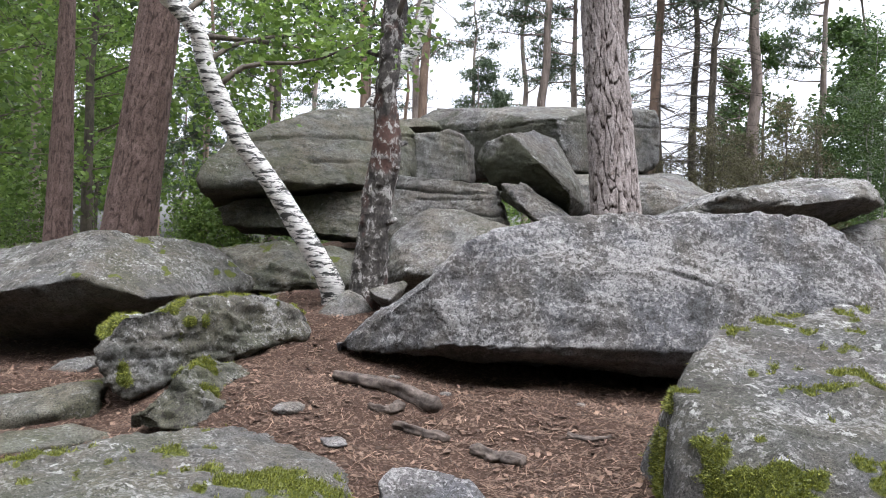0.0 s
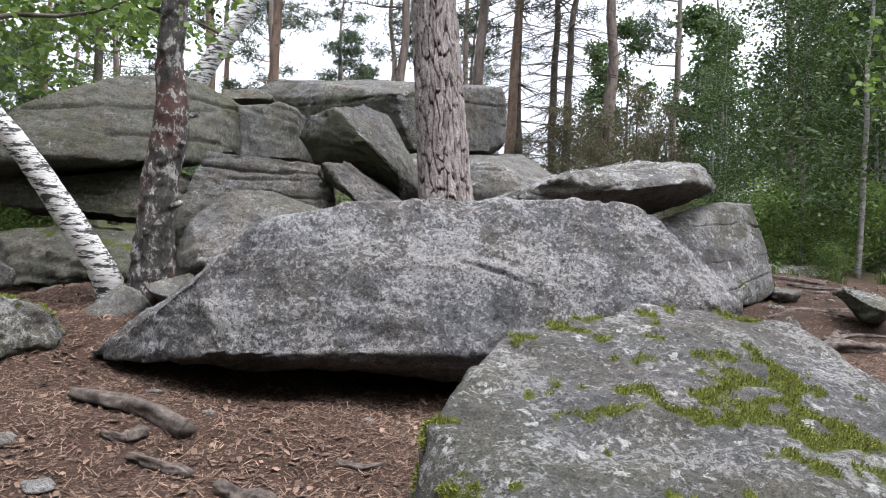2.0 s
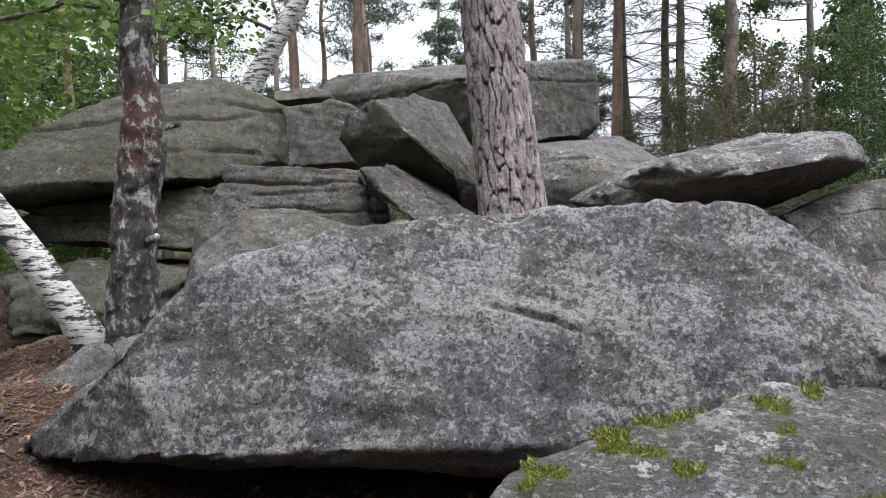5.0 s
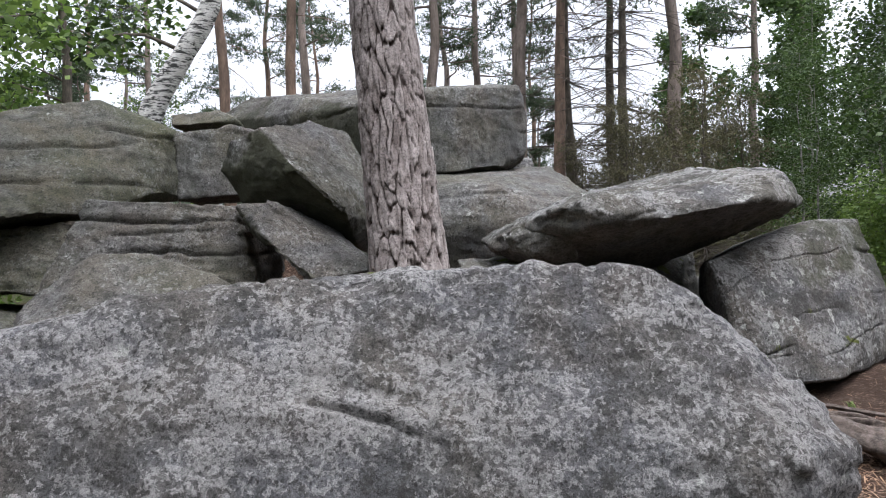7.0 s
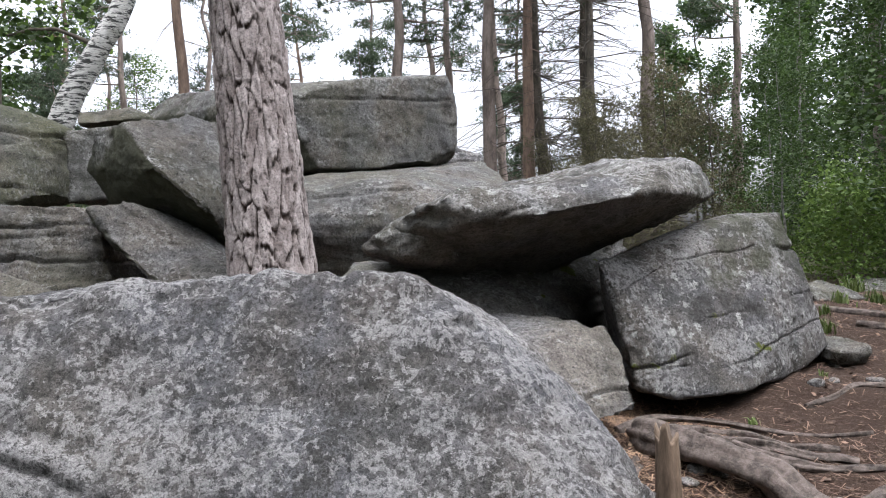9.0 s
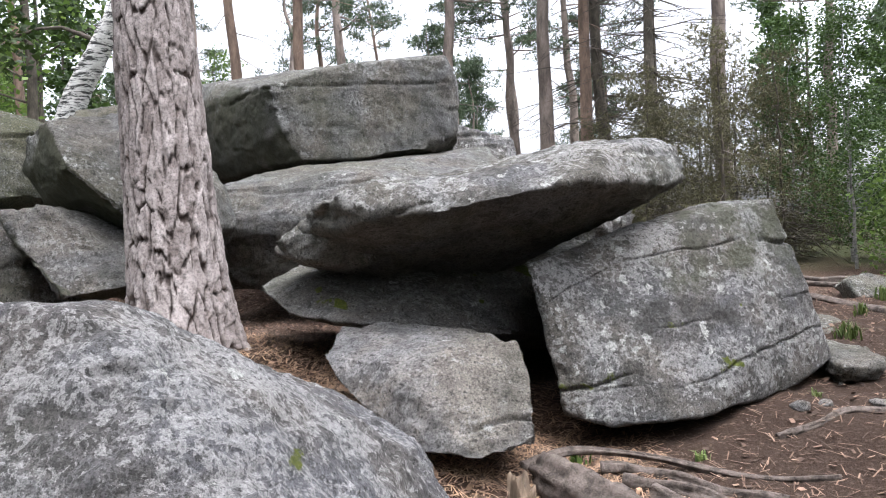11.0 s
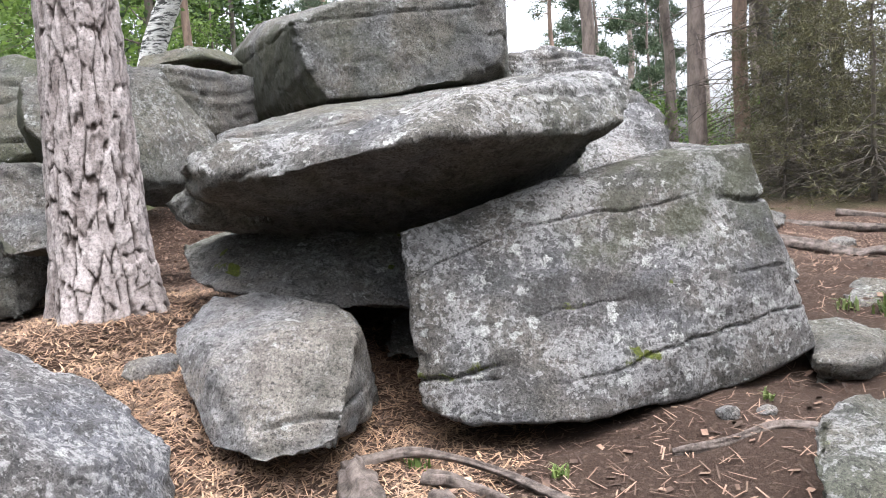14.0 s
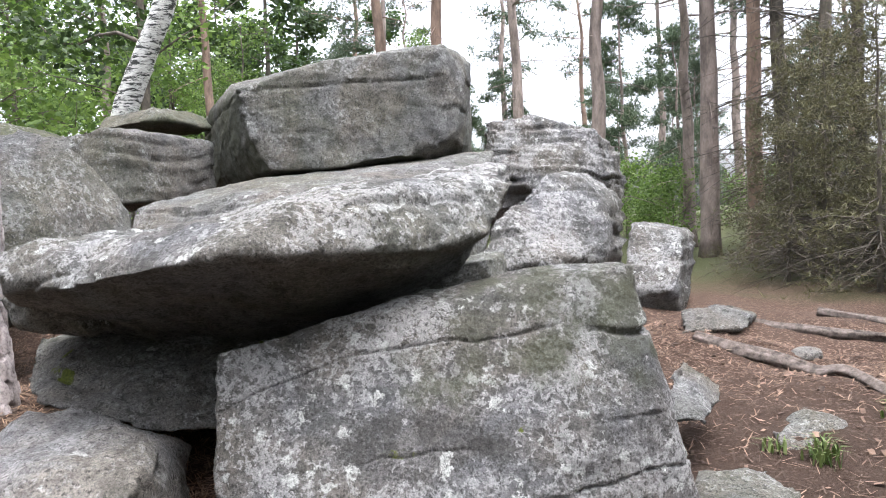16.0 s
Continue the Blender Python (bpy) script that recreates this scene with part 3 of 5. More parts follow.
    "slab": [(2.86, 7.60, 2.22), (2.37, 8.20, 1.95), (2.75, 7.75, 2.19), (3.06, 7.70, 2.26), (3.29, 7.75, 2.29), (3.56, 7.80, 2.31), (3.98, 7.85, 2.36), (4.32, 8.00, 2.41), (4.52, 8.40, 2.48), (4.76, 8.70, 2.47), (4.73, 8.40, 2.25), (4.57, 8.15, 2.19), (4.30, 7.80, 2.21), (4.06, 7.60, 2.23), (3.73, 7.50, 2.16), (3.40, 7.50, 2.10), (3.01, 7.55, 2.09), (2.50, 8.10, 1.91), (2.40, 9.20, 2.00), (3.20, 9.60, 2.35), (4.40, 9.60, 2.60), (4.56, 9.20, 2.54), (4.30, 9.00, 2.02), (3.60, 8.80, 1.72), (2.90, 8.60, 1.65)],
    "lb": [(3.78, 7.85, 1.83), (3.86, 7.75, 1.67), (3.91, 7.65, 1.22), (3.95, 7.62, 1.10), (4.16, 7.60, 1.04), (4.61, 7.75, 1.03), (5.16, 8.20, 1.05), (5.53, 8.50, 1.17), (5.38, 8.45, 1.60), (5.25, 8.55, 1.87), (5.26, 8.60, 2.11), (4.94, 8.60, 2.11), (4.52, 8.40, 2.02), (4.13, 8.10, 1.94), (4.10, 8.90, 1.75), (4.10, 8.80, 0.90), (5.35, 9.20, 0.90), (5.06, 9.30, 2.06), (4.70, 9.60, 1.90)],
    "seat": [(3.28, 7.05, 1.07), (3.55, 7.00, 1.06), (3.82, 7.12, 1.09), (2.83, 7.42, 1.40), (2.92, 7.32, 1.30), (3.72, 7.50, 1.48), (2.78, 7.50, 1.45), (2.87, 7.40, 1.32), (3.11, 7.25, 1.25), (3.30, 7.12, 1.07), (3.59, 7.12, 1.06), (3.79, 7.22, 1.13), (3.78, 7.35, 1.36), (3.68, 7.50, 1.45), (3.49, 7.75, 1.52), (3.10, 7.85, 1.56), (2.82, 7.75, 1.56), (3.12, 7.30, 1.45), (3.30, 7.15, 1.33), (3.60, 7.90, 1.00), (2.95, 7.90, 1.15), (3.40, 8.10, 1.35)],
    "un": [(2.18, 8.30, 1.75), (2.47, 8.00, 1.59), (2.85, 7.80, 1.56), (3.31, 7.90, 1.47), (3.71, 8.10, 1.44), (2.55, 8.30, 1.80), (3.03, 8.60, 1.74), (3.62, 8.60, 1.73), (2.20, 9.30, 1.85), (4.30, 9.60, 1.95), (2.30, 9.30, 1.40), (4.30, 9.60, 1.10)],
    "un2": [(3.37, 8.50, 1.30), (3.64, 8.60, 1.28), (3.71, 8.30, 1.09), (3.49, 8.20, 1.15), (3.37, 9.00, 1.30), (3.64, 9.10, 1.28), (3.71, 8.80, 1.09), (3.49, 8.70, 1.15)],
    "un3": [(3.20, 9.10, 0.90), (4.50, 9.50, 0.90), (3.20, 9.70, 0.90), (4.40, 10.20, 0.90), (3.30, 9.20, 1.95), (4.30, 9.50, 2.10), (3.30, 9.80, 2.00), (4.20, 10.10, 2.10)],
    "b1": [(4.01, 9.90, 1.96), (4.10, 10.20, 2.29), (4.26, 10.70, 2.61), (4.50, 10.90, 2.58), (4.71, 10.90, 2.36), (4.74, 10.70, 2.12), (4.50, 10.20, 1.99), (4.26, 11.90, 2.61), (4.61, 11.70, 2.36), (4.64, 11.50, 1.62), (4.01, 10.90, 1.96), (4.50, 10.40, 1.40), (4.60, 11.40, 1.40)],
    "b2": [(4.39, 13.00, 2.19), (4.89, 13.00, 2.09), (4.92, 12.80, 1.89), (4.89, 12.60, 1.59), (4.40, 12.50, 1.61), (4.39, 14.00, 2.19), (4.89, 14.00, 2.09), (4.92, 13.80, 1.89), (4.89, 13.60, 1.59), (4.40, 13.50, 1.61), (4.40, 12.70, 1.20), (4.90, 12.80, 1.20), (4.60, 13.60, 1.20)],
    "b3": [(2.47, 14.20, 3.40), (2.99, 14.40, 3.47), (3.69, 14.60, 3.26), (3.86, 14.40, 2.77), (3.30, 14.00, 2.61), (2.50, 14.00, 2.80), (2.47, 15.60, 3.30), (2.99, 15.80, 3.37), (3.69, 16.00, 3.16), (3.86, 15.80, 2.67), (3.30, 15.40, 2.51), (2.50, 15.40, 2.70), (2.50, 14.20, 1.70), (3.80, 14.60, 1.70), (3.00, 15.60, 1.70)],
    "r_up": [(5.04, 11.40, 1.55), (5.28, 11.60, 1.58), (5.56, 11.60, 1.51), (5.52, 11.40, 1.43), (5.10, 11.20, 1.42), (5.04, 11.90, 1.50), (5.28, 12.10, 1.53), (5.56, 12.10, 1.46), (5.52, 11.90, 1.38), (5.10, 11.70, 1.37)],
    "r_mid": [(5.27, 9.40, 1.55), (5.42, 9.30, 1.51), (5.52, 9.20, 1.41), (5.48, 9.00, 1.38), (5.32, 8.90, 1.40), (5.27, 9.80, 1.50), (5.42, 9.70, 1.46), (5.52, 9.60, 1.36), (5.48, 9.40, 1.33), (5.32, 9.30, 1.35)],
    "r_e": [(5.73, 9.50, 1.22), (5.88, 9.80, 1.27), (6.08, 9.80, 1.23), (6.07, 9.60, 1.11), (5.83, 9.40, 1.13), (5.73, 9.90, 1.17), (5.88, 10.20, 1.22), (6.08, 10.20, 1.18), (6.07, 10.00, 1.06), (5.83, 9.80, 1.08)],
    "r_flat": [(5.47, 8.90, 1.19), (5.72, 9.02, 1.20), (5.87, 8.85, 1.18), (5.85, 8.60, 1.15), (5.72, 8.35, 1.15), (5.50, 8.30, 1.15), (5.45, 8.90, 0.95), (5.74, 9.05, 0.95), (5.90, 8.85, 0.95), (5.83, 8.58, 1.00), (5.70, 8.42, 1.00), (5.50, 8.38, 1.00)],
    "rr": [(5.40, 7.20, 1.29), (5.53, 7.40, 1.28), (5.86, 7.60, 1.28), (6.06, 7.50, 1.21), (5.80, 7.00, 1.10), (5.42, 6.70, 1.12), (5.37, 7.00, 1.21), (5.86, 8.00, 1.18), (5.80, 7.30, 0.90), (5.50, 7.50, 1.19), (5.42, 6.90, 0.97)],
    "r_far": [(6.44, 10.60, 1.44), (6.71, 10.80, 1.49), (7.11, 11.00, 1.39), (7.17, 10.80, 1.28), (6.46, 10.40, 1.29), (6.54, 11.20, 1.34), (6.81, 11.40, 1.39), (7.21, 11.60, 1.29), (7.27, 11.40, 1.18), (6.56, 11.00, 1.19)],
    "rs1": [(7.69, 12.20, 1.20), (8.20, 12.40, 1.39), (8.88, 12.40, 1.36), (8.66, 12.00, 0.90), (7.72, 12.00, 1.08), (7.89, 13.10, 1.10), (8.40, 13.30, 1.29), (9.08, 13.30, 1.26), (8.86, 12.90, 0.80), (7.92, 12.90, 0.98)],
    "rs2": [(5.94, 8.90, 0.92), (6.24, 9.10, 1.01), (6.68, 9.10, 0.96), (6.38, 8.70, 0.58), (5.83, 8.70, 0.78), (6.04, 9.40, 0.82), (6.34, 9.60, 0.91), (6.78, 9.60, 0.86), (6.48, 9.20, 0.48), (5.93, 9.20, 0.68)],
    "rs3": [(6.49, 9.90, 1.04), (6.85, 10.10, 1.14), (7.25, 10.10, 1.07), (7.03, 9.80, 0.95), (6.48, 9.80, 0.95), (6.59, 10.30, 0.94), (6.95, 10.50, 1.04), (7.35, 10.50, 0.97), (7.13, 10.20, 0.85), (6.58, 10.20, 0.85)],
}


def facets(P, scale, seed):
    """Broken faces: each cell of jittered points is a flat piece with its own height and tilt; also the distance to the cell's rim."""
    Q = P * scale
    i = np.floor(Q)
    f1, f2, own = np.full(len(Q), 9.0), np.full(len(Q), 9.0), np.zeros(len(Q))
    for dx in (-1, 0, 1):
        for dy in (-1, 0, 1):
            for dz in (-1, 0, 1):
                a, b, c = i[:, 0] + dx, i[:, 1] + dy, i[:, 2] + dz
                rx, ry, rz = (Q[:, 0] - a - 0.5 - 0.45 * lattice(a, b, c, seed), Q[:, 1] - b - 0.5 - 0.45 * lattice(a, b, c, seed + 1), Q[:, 2] - c - 0.5 - 0.45 * lattice(a, b, c, seed + 2))
                d = np.sqrt(rx * rx + ry * ry + rz * rz)
                h = 0.6 * lattice(a, b, c, seed + 3) + 0.7 * (rx * lattice(a, b, c, seed + 4) + ry * lattice(a, b, c, seed + 5) + rz * lattice(a, b, c, seed + 6))
                own = np.where(d < f1, h, own)
                f2 = np.where(d < f1, f1, np.minimum(f2, d))
                f1 = np.minimum(f1, d)
    return own * np.clip((f2 - f1) / 0.05, 0.3, 1), f2 - f1


def boulder(key, name, label, mat, voxel=0.03, soft=8, rough=0.03, ledge=0.0, cracks=(), group="", moss=0.0, cushions=0, seed=None, broken=1.0, face_shade=0.0, spots=(), stains=(), under=None):
    """A weathered rock round the corner block: rounded, roughened, with bedding ledges and open cracks.
    cracks: x of a point, the crack's rise along x, z of the point, its depth and width, and where it begins and ends along x."""
    bm = bmesh.new()
    for c in BLOCKS[key]:
        bm.verts.new(c)
    bmesh.ops.convex_hull(bm, input=list(bm.verts))
    bmesh.ops.recalc_face_normals(bm, faces=list(bm.faces))
    planes = np.array([(*f.normal, f.normal.dot(f.verts[0].co)) for f in bm.faces if f.calc_area() > 0.004])
    raw = bpy.data.meshes.new("block")
    bm.to_mesh(raw)
    bm.free()
    temp = new("block", raw)
    r = temp.modifiers.new("grain", "REMESH")
    r.mode, r.voxel_size = "VOXEL", voxel
    s = temp.modifiers.new("worn", "SMOOTH")
    s.factor, s.iterations = 0.5, soft
    me = bpy.data.meshes.new_from_object(temp.evaluated_get(bpy.context.evaluated_depsgraph_get()))
    bpy.data.objects.remove(temp)
    n = len(me.vertices)
    P, N = np.empty(n * 3), np.empty(n * 3)
    me.vertices.foreach_get("co", P)
    me.vertices.foreach_get("normal", N)
    P, N = P.reshape(-1, 3), N.reshape(-1, 3)
    sd = seed if seed is not None else sum(ord(c) * (i + 3) for i, c in enumerate(key))
    d = rough * 1.0 * soft_noise(P * 1.7, sd) + rough * 0.4 * layers(P * 5, sd + 7, 3) + rough * 0.25 * layers(P * 17, sd + 20, 3)
    ridge = 1 - np.abs(layers(P * np.array([3.0, 3.0, 5.0]), sd + 33, 3))
    d -= rough * 0.9 * np.clip(ridge - 0.72, 0, 1)
    chip = soft_noise(P * 3.1, sd + 40)
    d -= rough * 1.6 * np.clip(chip - 0.35, 0, 1)
    warp = P + 0.06 * np.stack([soft_noise(P * 4, sd + 41), soft_noise(P * 4, sd + 42), soft_noise(P * 4, sd + 43)], 1)
    face, _ = facets(warp, np.array([2.6, 2.6, 4.2]), sd + 44)
    nick, _ = facets(warp, np.array([6.5, 6.5, 9.0]), sd + 52)
    torn = np.clip(soft_noise(P * 1.3, sd + 58) * 1.5 + 0.45, 0.1, 1)
    gap = np.abs(P @ planes[:, :3].T - planes[:, 3])
    own = planes[gap.argmin(1), :3]
    rim = np.where(own @ planes[:, :3].T < 0.8, gap, 9.0).min(1)
    arris = np.exp(-(rim / 0.07) ** 2)
    d += broken * rough * (0.3 * face + (0.12 + 0.9 * arris) * nick * torn - 0.5 * arris * torn)
    seam = np.zeros(n)
    if ledge:
        wave = P[:, 2] + 0.06 * P[:, 0] + 0.05 * soft_noise(P * 1.5, sd + 50)
        for f, a in ((4.3, 1.0), (11.0, 0.45)):
            q = wave * f + 0.5 * soft_noise(P * np.array([1.2, 1.2, 3.0]), sd + 60)
            d += ledge * a * ((q - np.floor(q)) ** 2 - 0.35) * (1 - np.abs(N[:, 2]))
        q = wave * 7.5 + 0.7 * soft_noise(P * np.array([0.9, 0.9, 2.0]), sd + 62)
        line = np.clip(1.6 * soft_noise(P * np.array([1.8, 1.8, 6.0]), sd + 64) + 0.2, 0, 1)
        d -= 1.3 * ledge * line * np.exp(-(((q - np.round(q)) / 0.10) ** 2)) * (1 - np.abs(N[:, 2]))
    for j, (cx, sx, cz, deep, wide, *ends) in enumerate(cracks):
        f = P[:, 2] - (cz + sx * (P[:, 0] - cx)) + 0.03 * soft_noise(P * 1.9, sd + 70 + j) + 0.012 * layers(P * 8, sd + 77 + j, 2)
        keep = np.clip(soft_noise(P * 2.2, sd + 80 + j) * 1.8 + 0.8, 0.08, 1)
        if ends:
            keep = keep * np.clip((P[:, 0] - ends[0]) / 0.15, 0, 1) * np.clip((ends[1] - P[:, 0]) / 0.15, 0, 1)
        d -= deep * keep * np.exp(-(f / wide) ** 2)
        seam = np.maximum(seam, keep * np.exp(-((f - 0.012) / 0.03) ** 2) * 0.5 * np.clip(2.2 * soft_noise(P * 3.3, sd + 66 + j) - 0.7, 0, 1))
    green = 0.5 * layers(P * 3.2, sd + 90, 3) + 0.4 * layers(P * 11, sd + 95, 2) + 0.25 * N[:, 2] - (1.5 if cushions > 20000 else 0.2) * N[:, 0] * np.clip(moss - 0.5, 0, 1)
    wet = np.clip((green - 1.15 + 0.95 * moss) / 0.22, 0, 1) if moss else np.zeros(n)
    wet = np.maximum(wet, seam) if moss else wet
    for x, y, z, r in spots:
        near = 1.25 - np.hypot(np.hypot(P[:, 0] - x, P[:, 1] - y) / 2.4, P[:, 2] - z) / r + 0.9 * layers(P * 14, sd + 98, 3)
        wet = np.maximum(wet, np.where(N[:, 1] < 0.3, np.clip(near, 0, 1), 0))
    shade_stain = np.zeros(n)
    # Shade put into the colour of left-facing and downward faces, mottled like algae.
    if face_shade:
        shade_stain = (face_shade * np.clip((-0.85 * N[:, 0] - 0.5 * N[:, 2] - 0.18 + 0.35 * layers(P * 4, sd + 97, 3)) / 0.3, 0, 1))
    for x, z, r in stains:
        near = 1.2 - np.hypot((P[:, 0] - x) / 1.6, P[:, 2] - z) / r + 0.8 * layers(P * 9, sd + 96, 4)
        shade_stain = np.maximum(shade_stain, 0.75 * np.clip(near, 0, 1))
    P = P + N * d[:, None]
    base = np.array([P[:, 0].mean(), P[:, 1].mean(), P[:, 2].min()])
    me.vertices.foreach_set("co", (P - base).ravel())
    me.materials.clear()
    me.materials.append(mat)
    me.polygons.foreach_set("use_smooth", [True] * len(me.polygons))
    me.update()
    me.name = name
    me.attributes.new("moss", "FLOAT", "POINT").data.foreach_set("value", wet)
    me.attributes.new("shade_stain", "FLOAT", "POINT").data.foreach_set("value", shade_stain)
    # Lichen mask falls off on downward faces, adding underside shade by colour.
    me.attributes.new("crust", "FLOAT", "POINT").data.foreach_set("value", np.clip((N[:, 2] + 0.35 + 0.3 * soft_noise(P * 4, sd + 99)) / 0.4, 0, 1))
    ob = new(name, me)
    ob.location = base
    if cushions:
        rng = np.random.default_rng(sd)
        lush = np.nonzero(wet > 0.55)[0]
        at = lush[rng.integers(0, len(lush), cushions)]
        C = P[at] - base + rng.normal(0, 0.0065, (cushions, 3)) + N[at] * 0.002
        a = N[at] + rng.normal(0, 0.55, (cushions, 3))
        a /= np.linalg.norm(a, axis=1)[:, None]
        b = np.cross(a, rng.normal(0, 1, (cushions, 3)))
        b /= np.linalg.norm(b, axis=1)[:, None]
        s = rng.uniform(0.008, 0.022, (cushions, 1))
        V = np.stack([C + b * 0.0028, C - b * 0.0028, C + a * s], 1).reshape(-1, 3)
        part("moss", mesh_of("moss", V.tolist(), np.arange(cushions * 3).reshape(-1, 3).tolist(), MOSS_BLADE, False), ob, "bright yellow-green moss cushions")
    if under:
        ob.parent, ob.location = under, Vector(base) - under.location
        return tagged(ob, label)
    return tagged(ob, label, "boulder" if name == "boulder" else "rock", group)


LB_MOSS = ((4.85, 8.06, 1.525, 0.016), (4.95, 8.12, 1.535, 0.02), (5.1, 8.2, 1.55, 0.018), (4.88, 7.97, 1.27, 0.032))
LB_STAIN = ((4.9, 1.98, 0.16), (5.2, 1.96, 0.2), (4.7, 1.76, 0.11), (5.0, 1.8, 0.1))
BB_MOSS = ((3.2, 5.73, 1.47, 0.035), (1.36, 5.4, 1.47, 0.03))
boulder("bb", "boulder", "long grey boulder speckled with pale lichen resting on needle litter", ROCK_GREY, 0.018, 3, 0.032, 0.0, [(1.55, -0.25, 1.43, 0.03, 0.010, 1.35, 1.95), (2.3, -1.6, 1.15, 0.02, 0.016, 2.2, 2.5)], "", 0.15, spots=BB_MOSS)
boulder("fb", "boulder", "rounded granite boulder with pale lichen and bright moss cushions", ROCK_MOSSY, 0.02, 6, 0.03, moss=0.74, cushions=34000)
boulder("l1", "boulder", "overhanging grey boulder with a dark hollow under it", ROCK_DAMP, 0.022, 3, 0.035, 0.012, moss=0.55)
boulder("l2", "boulder", "low grey boulder with green moss patches on top", ROCK_DAMP, 0.017, 2, 0.055, 0.015, broken=1.4, moss=1.02, cushions=12000)
boulder("l3", "boulder", "small pitted boulder with moss and needles on top", ROCK_DAMP, 0.016, 2, 0.05, 0.015, broken=1.5, moss=0.9, cushions=8000)
boulder("st", "stone", "pointed grey stone half sunk in the litter", ROCK_BROWN, 0.018, 2, 0.015)
boulder("st2", "stone", "flat pale stone beside the dead trunk", ROCK_BROWN, 0.018, 2, 0.012)
boulder("ns", "rock_outcrop", "flat bedrock outcrop with moss and needles", ROCK_DAMP, 0.02, 5, 0.04, 0.0, moss=0.85, cushions=12000)
boulder("br", "stone", "small blue-grey stone with a mossy side", ROCK_GREY, 0.018, 2, 0.02, moss=0.5)
boulder("ll1", "stone", "flat grey stone lying in the litter", ROCK_GREEN, 0.022, 3, 0.02, moss=0.4)
boulder("ll2", "stone", "low slab of grey stone at ground level", ROCK_GREEN, 0.022, 3, 0.02, moss=0.4)
boulder("ll3", "stone", "small flat stone under the overhanging boulder", ROCK_BROWN, 0.022, 3, 0.02)
CLIFF = "stacked blocks of the rock outcrop"
boulder("c1", "cliff_block", "huge overhanging outcrop block tinted olive by algae", ROCK_GREEN, 0.03, 2, 0.03, 0.009, [(-1.2, 0.1, 2.9, 0.05, 0.018), (-1.2, 0.0, 2.55, 0.05, 0.018), (-0.9, -0.15, 3.1, 0.05, 0.016, -1.0, 0.5)], CLIFF)
boulder("c2", "cliff_block", "square grey outcrop block with an upright joint", ROCK_BROWN, 0.03, 2, 0.025, 0.015, (), CLIFF)
boulder("c2b", "cliff_block", "dark flat block lying on the outcrop", ROCK_GREEN, 0.03, 3, 0.03, 0.01, (), CLIFF)
boulder("c3", "cliff_block", "layered grey block under the overhang", ROCK_GREEN, 0.024, 2, 0.035, 0.014, [(-1.5, 0.05, 1.95, 0.05, 0.016), (-1.5, 0.1, 2.1, 0.03, 0.012)], CLIFF)
boulder("c4", "cliff_block", "layered grey block with fine bedding cracks", ROCK_BROWN, 0.02, 2, 0.03, 0.012, [(0, -0.05, 2.2, 0.04, 0.012), (0, 0.0, 1.95, 0.04, 0.012), (0.1, 0.04, 2.08, 0.03, 0.01, -0.4, 0.6)], CLIFF)
boulder("c5", "cliff_block", "sloping smooth slab leaning on the outcrop", ROCK_BROWN, 0.025, 2, 0.025, 0.01, (), CLIFF, 0.2)
boulder("c6", "cliff_block", "dark mossy block at the foot of the outcrop", ROCK_GREEN, 0.03, 3, 0.05, 0.03, (), CLIFF, 0.75)
boulder("c7", "stone", "brown stone in the hollow under the outcrop", ROCK_BROWN, 0.025, 3, 0.02)
# The next three have shade painted on their left and lower faces.
boulder("wedge", "boulder", "tilted dark grey boulder wedged on the outcrop", ROCK_BROWN, 0.018, 2, 0.025, face_shade=0.8)
boulder("lean", "boulder", "pointed grey stone leaning below the tilted boulder", ROCK_BROWN, 0.018, 2, 0.028, 0.012, face_shade=0.6)
boulder("tb", "boulder", "big square block crowning the rocks with horizontal joints", ROCK_BROWN, 0.023, 2, 0.022, 0.002, [(2.4, 0.03, 3.48, 0.035, 0.010), (2.4, 0.05, 3.1, 0.015, 0.010, 1.5, 2.2), (2.9, 0.0, 3.25, 0.03, 0.012, 2.85, 3.5)], face_shade=0.6)
boulder("ub", "cliff_block", "long layered slab under the crowning block", ROCK_BROWN, 0.026, 2, 0.028, 0.01, [(2.2, 0.02, 2.42, 0.03, 0.01), (2.2, -0.03, 2.25, 0.03, 0.01)], CLIFF)
capstone = boulder("slab", "capstone", "long roof slab spotted with white lichen above dark hollow", ROCK_CAP, 0.018, 2, 0.036, 0.01, [(3.4, 0.45, 2.2, 0.05, 0.014, 3.1, 3.6), (4.5, 0.1, 2.4, 0.02, 0.012, 4.2, 5.0)])
boulder("nose", "nose", "dark blunt lump at the end of the slab", ROCK_CAP, 0.015, 3, 0.03, 0.01, under=capstone)
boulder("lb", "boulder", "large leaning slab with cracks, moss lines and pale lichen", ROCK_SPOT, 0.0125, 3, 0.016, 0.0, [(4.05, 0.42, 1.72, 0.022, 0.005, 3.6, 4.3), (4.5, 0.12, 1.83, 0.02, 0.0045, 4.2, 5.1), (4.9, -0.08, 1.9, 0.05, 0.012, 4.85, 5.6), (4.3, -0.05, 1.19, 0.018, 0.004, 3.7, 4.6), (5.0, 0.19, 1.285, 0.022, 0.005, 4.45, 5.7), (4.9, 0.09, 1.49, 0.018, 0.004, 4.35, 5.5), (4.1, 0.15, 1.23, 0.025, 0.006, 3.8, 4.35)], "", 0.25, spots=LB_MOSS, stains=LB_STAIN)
boulder("seat", "boulder", "smooth grey seat-sized boulder with a cracked foot", ROCK_PALE, 0.014, 3, 0.026, 0.0, [(3.6, 0.05, 1.2, 0.03, 0.008, 3.45, 4.0)])
